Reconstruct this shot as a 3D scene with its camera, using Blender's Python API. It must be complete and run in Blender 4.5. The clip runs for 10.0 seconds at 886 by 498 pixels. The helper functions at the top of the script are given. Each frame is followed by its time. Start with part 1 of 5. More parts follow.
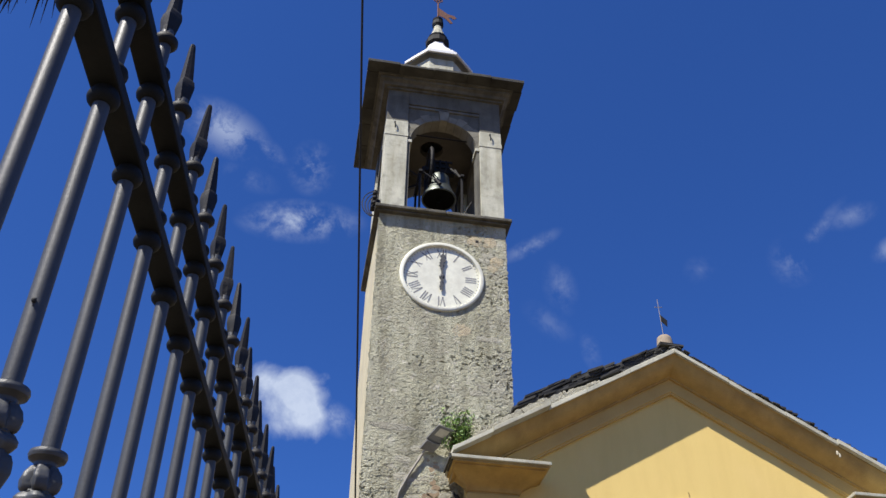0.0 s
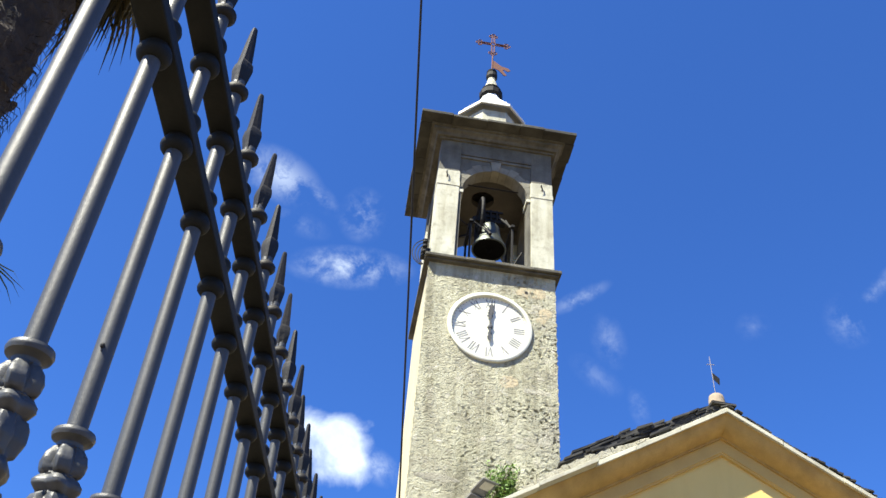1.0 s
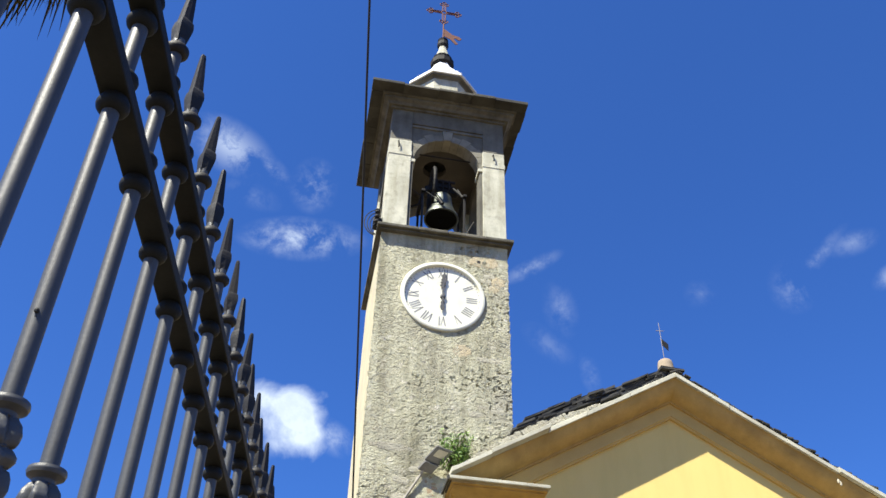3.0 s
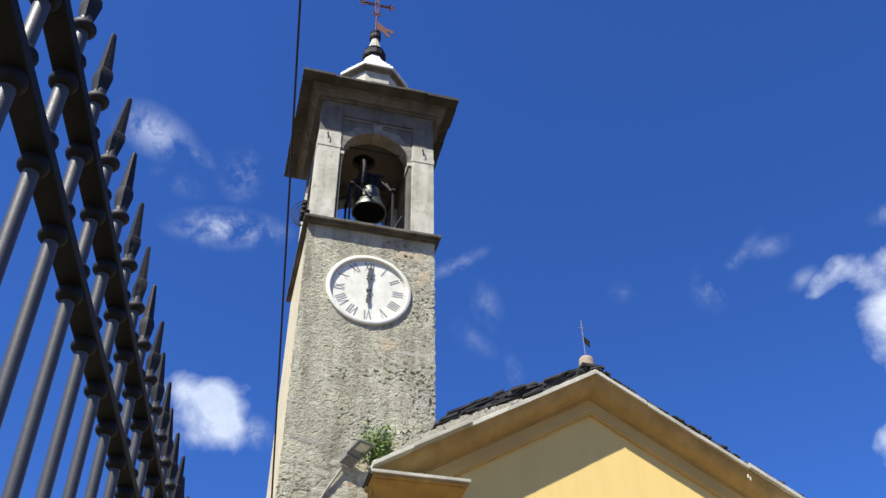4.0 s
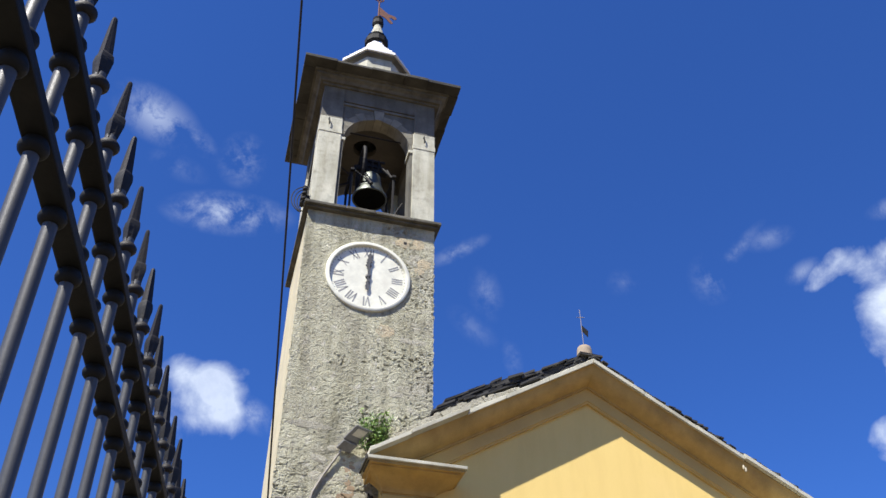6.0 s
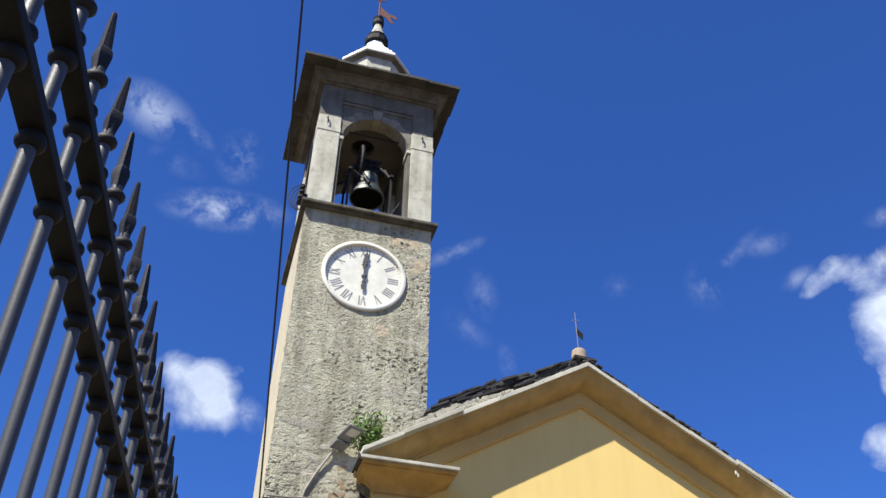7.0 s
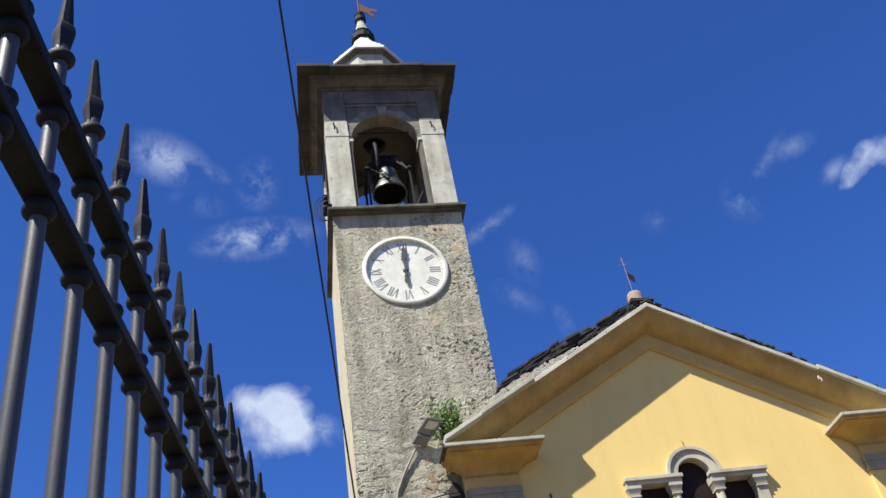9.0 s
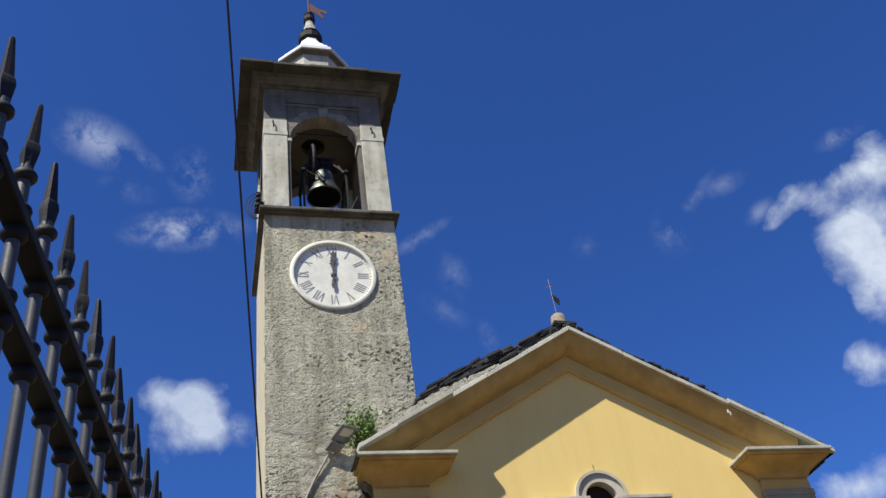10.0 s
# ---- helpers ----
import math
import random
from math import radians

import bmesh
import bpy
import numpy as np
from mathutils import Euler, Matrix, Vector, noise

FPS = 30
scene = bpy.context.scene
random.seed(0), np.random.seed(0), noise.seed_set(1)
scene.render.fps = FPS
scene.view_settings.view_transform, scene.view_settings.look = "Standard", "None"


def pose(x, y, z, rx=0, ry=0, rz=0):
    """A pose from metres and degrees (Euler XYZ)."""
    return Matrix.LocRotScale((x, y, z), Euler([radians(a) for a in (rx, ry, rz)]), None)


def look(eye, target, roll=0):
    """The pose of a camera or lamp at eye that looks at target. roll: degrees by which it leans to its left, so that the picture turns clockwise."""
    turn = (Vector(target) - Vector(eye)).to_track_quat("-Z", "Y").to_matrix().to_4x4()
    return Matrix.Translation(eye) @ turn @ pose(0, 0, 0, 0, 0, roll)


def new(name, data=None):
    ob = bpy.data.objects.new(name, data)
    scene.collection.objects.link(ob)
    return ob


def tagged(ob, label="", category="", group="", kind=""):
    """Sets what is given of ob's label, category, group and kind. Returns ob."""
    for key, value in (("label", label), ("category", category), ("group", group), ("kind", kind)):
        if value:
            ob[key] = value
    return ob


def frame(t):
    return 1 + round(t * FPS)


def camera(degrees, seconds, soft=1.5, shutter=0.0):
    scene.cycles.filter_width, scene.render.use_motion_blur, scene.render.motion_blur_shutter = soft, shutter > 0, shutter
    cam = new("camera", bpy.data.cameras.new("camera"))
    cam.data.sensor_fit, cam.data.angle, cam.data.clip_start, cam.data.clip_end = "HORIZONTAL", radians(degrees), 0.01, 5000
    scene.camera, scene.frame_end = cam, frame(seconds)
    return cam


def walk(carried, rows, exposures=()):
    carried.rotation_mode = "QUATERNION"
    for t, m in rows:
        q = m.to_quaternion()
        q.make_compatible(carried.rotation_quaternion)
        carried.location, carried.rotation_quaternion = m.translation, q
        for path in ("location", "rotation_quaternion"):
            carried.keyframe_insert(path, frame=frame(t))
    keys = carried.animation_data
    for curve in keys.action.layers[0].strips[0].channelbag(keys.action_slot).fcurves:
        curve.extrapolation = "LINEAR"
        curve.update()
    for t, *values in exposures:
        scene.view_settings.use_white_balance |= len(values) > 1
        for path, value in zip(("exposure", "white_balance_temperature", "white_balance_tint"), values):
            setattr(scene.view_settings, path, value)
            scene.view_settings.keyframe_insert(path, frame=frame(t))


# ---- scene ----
cam = camera(52.6, 10.0)
PATH = [
    (0, (-2.613, -15.616, 1.734), (-2.358, -14.098, 3.01), 0.7),
    (0.5, (-2.624, -15.613, 1.741), (-2.468, -14.146, 3.091), 4.6),
    (1, (-2.634, -15.606, 1.747), (-2.5, -14.141, 3.102), 5.0),
    (1.5, (-2.637, -15.602, 1.745), (-2.5, -14.126, 3.087), 3.5),
    (2, (-2.635, -15.589, 1.747), (-2.5, -14.103, 3.078), 3.2),
    (3.5, (-2.612, -15.587, 1.75), (-2.275, -14.107, 3.052), 0.4),
    (4, (-2.598, -15.592, 1.743), (-2.193, -14.129, 3.045), -0.8),
    (4.5, (-2.6, -15.594, 1.754), (-2.181, -14.143, 3.065), -0.8),
    (5, (-2.6, -15.601, 1.745), (-2.196, -14.14, 3.049), -0.3),
    (5.5, (-2.596, -15.6, 1.738), (-2.189, -14.119, 3.019), -0.3),
    (7, (-2.595, -15.599, 1.739), (-2.178, -14.122, 3.021), 0.8),
    (7.5, (-2.587, -15.606, 1.742), (-2.157, -14.112, 3.001), -0.0),
    (8, (-2.588, -15.594, 1.747), (-2.131, -14.089, 2.982), -1.4),
    (8.5, (-2.576, -15.561, 1.778), (-2.128, -14.057, 3.019), -6.6),
    (9, (-2.598, -15.525, 1.795), (-2.254, -14.006, 3.049), -10.7),
    (9.5, (-2.579, -15.511, 1.787), (-2.195, -13.957, 2.986), -11.9),
    (10, (-2.567, -15.536, 1.796), (-2.074, -14.055, 3.047), -9.5),
]
EXPOSURE = [(0.0, 0.72, 6500, 10), (0.3, 0.95, 6500, 10), (0.5, 1.48, 6950, 3), (1.0, 1.58, 6950, 3), (1.5, 1.5, 6950, 3), (2.2, 1.35, 6950, 3), (3.3, 1.31, 6750, 6), (3.5, 1.24, 6700, 7), (4.0, 1.0, 6500, 10), (5.5, 1.0, 6500, 10), (7.5, 1.0, 6500, 10), (8.5, 0.86, 6500, 10), (9.5, 0.93, 6500, 10), (10.0, 0.6, 6500, 10)]
walk(cam, [(t, look(eye, target, roll)) for t, eye, target, roll in PATH], EXPOSURE)

# ---- world and sun ----
SUN_WAY = Vector((0.74, 0.60, -1.34)).normalized()
SKY_STRENGTH = 0.066
world = bpy.data.worlds.new("sky")
scene.world = world
world.use_nodes = True
wt = world.node_tree
wt.nodes.clear()


def wmath(op, a, b=None, c=None, clamp=False):
    n = wt.nodes.new("ShaderNodeMath")
    n.operation = op
    n.use_clamp = clamp
    for i, v in enumerate((a, b, c)):
        if v is None:
            continue
        if isinstance(v, (int, float)):
            n.inputs[i].default_value = v
        else:
            wt.links.new(v, n.inputs[i])
    return n.outputs[0]


sky = wt.nodes.new("ShaderNodeTexSky")
sky.sky_type = "NISHITA"
sky.sun_disc = False
sky.sun_elevation = math.asin(-SUN_WAY.z)
sky.sun_rotation = math.atan2(-SUN_WAY.x, -SUN_WAY.y)
sky.altitude = 400
sky.air_density, sky.dust_density, sky.ozone_density = 1.0, 0.3, 2.2
tone = wt.nodes.new("ShaderNodeMix")
tone.data_type, tone.blend_type = "RGBA", "MULTIPLY"
tone.inputs[0].default_value = 1.0
tone.inputs[7].default_value = (0.333, 0.655, 1.33, 1)
wt.links.new(sky.outputs[0], tone.inputs[6])
coord = wt.nodes.new("ShaderNodeTexCoord")
way = coord.outputs["Generated"]


def cloud_noise(scale, detail, rough, warp):
    n = wt.nodes.new("ShaderNodeTexNoise")
    n.inputs["Scale"].default_value = scale
    n.inputs["Detail"].default_value = detail
    n.inputs["Roughness"].default_value = rough
    n.inputs["Distortion"].default_value = warp
    wt.links.new(way, n.inputs["Vector"])
    return n.outputs[0]


# ragged edges shared by all clouds
puff = cloud_noise(15.0, 8.0, 0.58, 0.2)
wisp = cloud_noise(26.0, 10.0, 0.66, 0.22)

# azimuth from +y and elevation in degrees, half width, half height, turn in degrees, thickness
WEST_CLOUD = [
    (-2.3, 30.2, 0.037, 0.028, 0, 0.95),
    (-0.3, 30.5, 0.027, 0.024, 0, 0.85),
    (-1.3, 28.2, 0.039, 0.027, 0, 1.00),
    (0.6, 28.9, 0.022, 0.024, 0, 0.60),
]
EAST_CLOUD = [
    (44.9, 35.2, 0.041, 0.013, 28, 0.42),
    (48.1, 34.8, 0.040, 0.017, 12, 0.55),
    (51.0, 35.0, 0.029, 0.026, 25, 0.70),
    (47.6, 32.6, 0.040, 0.026, 0, 0.50),
    (48.1, 30.6, 0.047, 0.036, 0, 0.75),
    (47.4, 27.8, 0.028, 0.034, 0, 0.60),
    (45.0, 24.7, 0.028, 0.024, 0, 0.60),
    (41.2, 18.5, 0.050, 0.029, 0, 0.90),
    (51.6, 30.4, 0.061, 0.072, 0, 0.45),
]
WISPS = [
    (1.8, 28.7, 0.030, 0.016, -25, 0.34),
    (-10.0, 45.4, 0.045, 0.025, -15, 0.42),
    (-6.0, 44.7, 0.027, 0.011, -35, 0.22),
    (-2.1, 44.1, 0.024, 0.027, 0, 0.34),
    (-2.4, 40.7, 0.061, 0.021, 6, 0.50),
    (18.9, 36.9, 0.017, 0.029, 10, 0.19),
    (17.8, 34.8, 0.031, 0.014, -40, 0.13),
    (16.8, 39.7, 0.034, 0.009, 24, 0.28),
    (20.7, 32.8, 0.010, 0.022, 10, 0.18),
    (36.2, 36.1, 0.021, 0.025, 0, 0.24),
    (38.6, 37.4, 0.036, 0.008, 35, 0.20),
    (41.0, 37.6, 0.024, 0.012, 0, 0.20),
    (49.8, 37.2, 0.024, 0.010, 0, 0.30),
    (42.6, 35.2, 0.018, 0.010, 20, 0.30),
    (29.7, 36.8, 0.016, 0.015, 0, 0.12),
    (-7.2, 42.8, 0.030, 0.013, -10, 0.16),
]


def oval(azimuth, elevation, wide, high, turn, thick):
    """1 at the middle of an oval in the sky, falling to 0 at 1.2 times its half width, times its thickness."""
    az, el = radians(azimuth), radians(elevation)
    c = Vector((math.sin(az) * math.cos(el), math.cos(az) * math.cos(el), math.sin(el)))
    right = c.cross(Vector((0, 0, 1))).normalized()
    up = right.cross(c)
    ca, sa = math.cos(radians(turn)), math.sin(radians(turn))
    u, v = right * ca + up * sa, up * ca - right * sa
    dots = []
    for axis in (u / wide, v / high, c):
        dot = wt.nodes.new("ShaderNodeVectorMath")
        dot.operation = "DOT_PRODUCT"
        dot.inputs[1].default_value = axis
        wt.links.new(way, dot.inputs[0])
        dots.append(dot.outputs["Value"])
    front = wmath("GREATER_THAN", dots[2], 0.5)
    squares = [wmath("MULTIPLY", d, d) for d in dots[:2]]
    r = wmath("SQRT", wmath("ADD", *squares))
    fade = wmath("SUBTRACT", 1.0, wmath("MULTIPLY", r, 0.80), clamp=True)
    return wmath("MULTIPLY", wmath("MULTIPLY", fade, front), thick)


def bank(rows, most):
    """A heaped cloud: ovals added up, then frayed by noise."""
    field = None
    for row in rows:
        o = oval(*row)
        field = o if field is None else wmath("ADD", field, o)
    ragged = wmath("MULTIPLY", wmath("SUBTRACT", puff, 0.5), wmath("MULTIPLY", field, 9.0, clamp=True))
    dens = wmath("MULTIPLY_ADD", ragged, 3.0, wmath("MULTIPLY", wmath("SUBTRACT", field, 0.19), 1.7))
    dens = wmath("MULTIPLY", dens, 1.0, clamp=True)
    billow = wmath("MULTIPLY_ADD", wmath("SUBTRACT", wisp, 0.5), 0.7, 0.93, clamp=True)
    return wmath("MULTIPLY", wmath("MULTIPLY", dens, billow), most)


cover = wmath("MAXIMUM", bank(WEST_CLOUD, 0.84), bank(EAST_CLOUD, 1.0))
threads = wmath("MULTIPLY_ADD", wisp, 5.0, -2.0, clamp=True)
for row in WISPS:
    cover = wmath("MAXIMUM", cover, wmath("MULTIPLY", wmath("MULTIPLY", oval(*row), 1.4), threads))
soft = wmath("POWER", cover, 1.35)
mixc = wt.nodes.new("ShaderNodeMix")
mixc.data_type = "RGBA"
wt.links.new(soft, mixc.inputs[0])
wt.links.new(tone.outputs[2], mixc.inputs[6])
mixc.inputs[7].default_value = (6.7, 7.5, 8.8, 1)
back = wt.nodes.new("ShaderNodeBackground")
back.inputs[1].default_value = SKY_STRENGTH
wt.links.new(mixc.outputs[2], back.inputs[0])
wout = wt.nodes.new("ShaderNodeOutputWorld")
wt.links.new(back.outputs[0], wout.inputs[0])

sun = new("sun", bpy.data.lights.new("sun", "SUN"))
sun.data.energy, sun.data.angle, sun.data.color = 5.0, radians(0.53), (1.0, 0.95, 0.87)
sun.matrix_world = look((-20, -20, 40), Vector((-20, -20, 40)) + SUN_WAY)


# ---- materials ----
def mat(name, c1, c2, scale=3.0, rough=0.85, bump=0.25, fine=40.0, metal=0.0, stain=None, stain_scale=0.8,
        stain_amount=0.5, vary=0.0, coarse=0.0, stretch=(1, 1, 1), depth=0.01, pits=None, streak=None):
    m = bpy.data.materials.new(name)
    m.use_nodes = True
    nt = m.node_tree
    bsdf = nt.nodes["Principled BSDF"]
    tc = nt.nodes.new("ShaderNodeTexCoord")
    mp = nt.nodes.new("ShaderNodeMapping")
    mp.inputs["Scale"].default_value = stretch
    nt.links.new(tc.outputs["Object"], mp.inputs[0])

    def tex(s, detail, r=0.6):
        n = nt.nodes.new("ShaderNodeTexNoise")
        n.inputs["Scale"].default_value, n.inputs["Detail"].default_value, n.inputs["Roughness"].default_value = s, detail, r
        nt.links.new(mp.outputs[0], n.inputs["Vector"])
        return n.outputs[0]

    def ramp(src, a, b):
        n = nt.nodes.new("ShaderNodeMapRange")
        n.inputs[1].default_value, n.inputs[2].default_value = a, b
        nt.links.new(src, n.inputs[0])
        return n.outputs[0]

    def mix(fac, a, b, blend="MIX"):
        n = nt.nodes.new("ShaderNodeMix")
        n.data_type, n.blend_type = "RGBA", blend
        for i, v in ((0, fac), (6, a), (7, b)):
            if isinstance(v, tuple):
                n.inputs[i].default_value = (*v, 1)
            elif isinstance(v, (int, float)):
                n.inputs[i].default_value = v
            else:
                nt.links.new(v, n.inputs[i])
        return n.outputs[2]

    big, small = tex(scale, 6), tex(fine, 5, 0.7)
    col = mix(ramp(big, 0.34, 0.66), c1, c2)
    col = mix(ramp(small, 0.25, 0.75), col, mix(1.0, col, (0.72, 0.72, 0.72), "MULTIPLY"))
    if stain:
        f = ramp(tex(stain_scale, 7, 0.65), 0.5, 0.68)
        s = nt.nodes.new("ShaderNodeMath")
        s.operation = "MULTIPLY"
        s.inputs[1].default_value = stain_amount
        nt.links.new(f, s.inputs[0])
        col = mix(s.outputs[0], col, stain)
    if pits:
        hole = ramp(tex(10.0, 6, 0.75), 0.60, 0.66)
        col = mix(hole, col, pits)
        col = mix(ramp(tex(4.5, 5, 0.65), 0.58, 0.66), col, (0.60, 0.57, 0.46))
        col = mix(ramp(tex(24.0, 4, 0.7), 0.60, 0.74), col, (0.26, 0.24, 0.19))
    if streak:
        run = nt.nodes.new("ShaderNodeMapping")
        run.inputs["Scale"].default_value = (1, 1, 0.16)
        nt.links.new(tc.outputs["Object"], run.inputs[0])
        sn = nt.nodes.new("ShaderNodeTexNoise")
        sn.inputs["Scale"].default_value, sn.inputs["Detail"].default_value, sn.inputs["Roughness"].default_value = 2.6, 8, 0.62
        nt.links.new(run.outputs[0], sn.inputs["Vector"])
        col = mix(ramp(sn.outputs[0], 0.44, 0.66), col, mix(1.0, col, streak, "MULTIPLY"))
    if vary:
        info = nt.nodes.new("ShaderNodeObjectInfo")
        hs = nt.nodes.new("ShaderNodeHueSaturation")
        v = nt.nodes.new("ShaderNodeMapRange")
        v.inputs[3].default_value, v.inputs[4].default_value = 1 - vary, 1 + vary
        nt.links.new(info.outputs["Random"], v.inputs[0])
        nt.links.new(v.outputs[0], hs.inputs["Value"])
        nt.links.new(col, hs.inputs["Color"])
        col = hs.outputs[0]
    nt.links.new(col, bsdf.inputs["Base Color"])
    bsdf.inputs["Roughness"].default_value = rough
    bsdf.inputs["Metallic"].default_value = metal
    if bump:
        b = nt.nodes.new("ShaderNodeBump")
        b.inputs["Strength"].default_value, b.inputs["Distance"].default_value = bump, depth
        h = small
        if coarse:
            add = nt.nodes.new("ShaderNodeMath")
            add.operation = "MULTIPLY_ADD"
            add.inputs[1].default_value = coarse
            nt.links.new(tex(fine * 0.22, 4), add.inputs[0])
            nt.links.new(small, add.inputs[2])
            h = add.outputs[0]
        nt.links.new(h, b.inputs["Height"])
        nt.links.new(b.outputs[0], bsdf.inputs["Normal"])
    return m


RENDER = mat("lime_render", (0.62, 0.60, 0.432), (0.465, 0.448, 0.325), 1.1, 0.95, 0.9, 38, stain=(0.36, 0.335, 0.255),
             stain_scale=1.1, stain_amount=0.6, coarse=1.2, depth=0.06, pits=(0.13, 0.115, 0.09), streak=(0.50, 0.49, 0.44))
CREAM = mat("smooth_cream_render", (0.63, 0.56, 0.36), (0.52, 0.465, 0.30), 2.0, 0.92, 0.3, 60, stain=(0.4, 0.36, 0.28))
STONE = mat("pale_dressed_stone", (0.62, 0.605, 0.475), (0.49, 0.48, 0.38), 2.4, 0.9, 0.5, 45, stain=(0.27, 0.26, 0.205),
            stain_scale=3.4, stain_amount=0.75, coarse=0.8, depth=0.02, vary=0.06, streak=(0.66, 0.64, 0.58))
# dressed stone darkened in its colour to carry the eaves' shade
SHADESTONE = mat("grey_dressed_stone", (0.168, 0.160, 0.128), (0.100, 0.095, 0.075), 1.8, 0.9, 0.5, 50, stain=(0.075, 0.070, 0.056), stain_scale=2.4,
                stain_amount=0.6, vary=0.14, streak=(0.72, 0.71, 0.68))
# arch stone paler than the wall, partly to carry bounce on its underside
ARCHSTONE = mat("pale_arch_stone", (0.235, 0.220, 0.168), (0.155, 0.145, 0.112), 2.0, 0.9, 0.5, 50, stain=(0.08, 0.072, 0.055), stain_scale=3.0, vary=0.22)
LEDGE = mat("weathered_ledge_stone", (0.165, 0.154, 0.119), (0.072, 0.067, 0.050), 1.7, 0.95, 0.7, 40, stain=(0.045, 0.040, 0.030),
            stain_scale=2.2, stain_amount=0.85, coarse=0.8, depth=0.02, vary=0.12)
# ledge stone darkened so the shade of the undersides is in the colour
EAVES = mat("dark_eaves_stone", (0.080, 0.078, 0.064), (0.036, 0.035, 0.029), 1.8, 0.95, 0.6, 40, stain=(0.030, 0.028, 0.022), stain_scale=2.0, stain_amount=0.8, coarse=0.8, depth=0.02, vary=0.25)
RUBBLE = mat("rubble_stone", (0.54, 0.51, 0.395), (0.40, 0.38, 0.29), 3.0, 0.95, 0.9, 40, stain=(0.28, 0.26, 0.20), stain_scale=4.0, vary=0.14, coarse=1.2, depth=0.05)
OCHRE = mat("ochre_patch_render", (0.60, 0.50, 0.32), (0.47, 0.41, 0.28), 5, 0.95, 0.9, 38, stain=(0.36, 0.32, 0.24), stain_scale=5.0, coarse=1.2, depth=0.05)
BROWNPATCH = mat("brown_stained_mortar", (0.40, 0.30, 0.18), (0.30, 0.22, 0.14), 5, 0.95, 0.6, 40, stain=(0.20, 0.15, 0.10), coarse=0.8, depth=0.02)
CEMENT = mat("pale_cement_patch", (0.56, 0.54, 0.46), (0.47, 0.455, 0.39), 3, 0.92, 0.4, 45, stain=(0.36, 0.34, 0.29))
YELLOW = mat("yellow_plaster", (0.80, 0.598, 0.205), (0.76, 0.56, 0.185), 0.9, 0.88, 0.12, 70, stain=(0.72, 0.535, 0.20),
             stain_scale=0.9, stain_amount=0.55, streak=(0.95, 0.94, 0.92))
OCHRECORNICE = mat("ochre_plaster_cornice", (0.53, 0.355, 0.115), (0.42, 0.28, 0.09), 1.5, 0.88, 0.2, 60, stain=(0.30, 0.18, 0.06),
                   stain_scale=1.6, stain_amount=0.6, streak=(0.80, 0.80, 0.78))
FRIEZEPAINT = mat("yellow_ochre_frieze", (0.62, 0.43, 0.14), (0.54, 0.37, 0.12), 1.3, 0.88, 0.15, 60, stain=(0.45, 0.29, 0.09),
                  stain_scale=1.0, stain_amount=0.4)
GREYBAND = mat("grey_painted_band", (0.37, 0.325, 0.215), (0.28, 0.245, 0.16), 2, 0.85, 0.3, 50, stain=(0.44, 0.385, 0.26), stain_scale=3.0, streak=(0.8, 0.79, 0.76))
SLAB = mat("cement_edge_slab", (0.57, 0.55, 0.43), (0.43, 0.42, 0.33), 2.2, 0.92, 0.6, 40, stain=(0.27, 0.245, 0.18),
           stain_scale=1.6, stain_amount=0.5, vary=0.08)
SLATE = mat("stone_roof_slate", (0.046, 0.0445, 0.0415), (0.026, 0.0255, 0.0245), 3, 0.9, 0.6, 40, stain=(0.085, 0.082, 0.062),
            stain_scale=2.5, stain_amount=0.4, vary=0.3)
WHITE = mat("white_clock_enamel", (0.78, 0.775, 0.64), (0.73, 0.725, 0.60), 1.2, 0.5, 0.04, 5, stain=(0.54, 0.50, 0.40),
            stain_scale=1.2, stain_amount=0.25)
WHITECAP = mat("whitewashed_cap", (0.82, 0.82, 0.80), (0.72, 0.72, 0.71), 2, 0.8, 0.2, 50, stain=(0.5, 0.5, 0.5))
INK = mat("grey_clock_paint", (0.05, 0.05, 0.053), (0.08, 0.08, 0.08), 8, 0.6, 0.05, 60)
FADED = mat("faded_grey_numeral_paint", (0.20, 0.20, 0.20), (0.30, 0.30, 0.295), 2.2, 0.6, 0.05, 60)
FRAMESTONE = mat("pale_window_stone", (0.56, 0.515, 0.385), (0.47, 0.43, 0.32), 3, 0.85, 0.25, 60, stain=(0.30, 0.275, 0.22),
                 stain_scale=3.0, stain_amount=0.65, streak=(0.78, 0.76, 0.72))
IRON = mat("grey_painted_iron", (0.065, 0.068, 0.071), (0.049, 0.0515, 0.054), 12, 0.48, 0.22, 260, metal=0.0,
           stain=(0.085, 0.078, 0.068), stain_scale=9, stain_amount=0.25, depth=0.002)
RAIL = mat("dark_painted_iron", (0.0145, 0.0172, 0.0188), (0.0105, 0.0124, 0.0136), 14, 0.62, 0.3, 150, metal=0.0,
           stain=(0.028, 0.027, 0.025), stain_scale=8, stain_amount=0.4, depth=0.002)
POINT = mat("forged_spear_iron", (0.020, 0.0198, 0.0194), (0.014, 0.0138, 0.0134), 20, 0.6, 0.4, 150, stain=(0.025, 0.018, 0.014), stain_scale=10, depth=0.002)
POINT.node_tree.nodes["Principled BSDF"].inputs["Specular IOR Level"].default_value = 0.25
RAIL.node_tree.nodes["Principled BSDF"].inputs["Specular IOR Level"].default_value = 0.14
DARKIRON = mat("black_wrought_iron", (0.012, 0.0118, 0.0115), (0.019, 0.0175, 0.0165), 8, 0.7, 0.3, 80, depth=0.003)
DARKIRON.node_tree.nodes["Principled BSDF"].inputs["Specular IOR Level"].default_value = 0.2
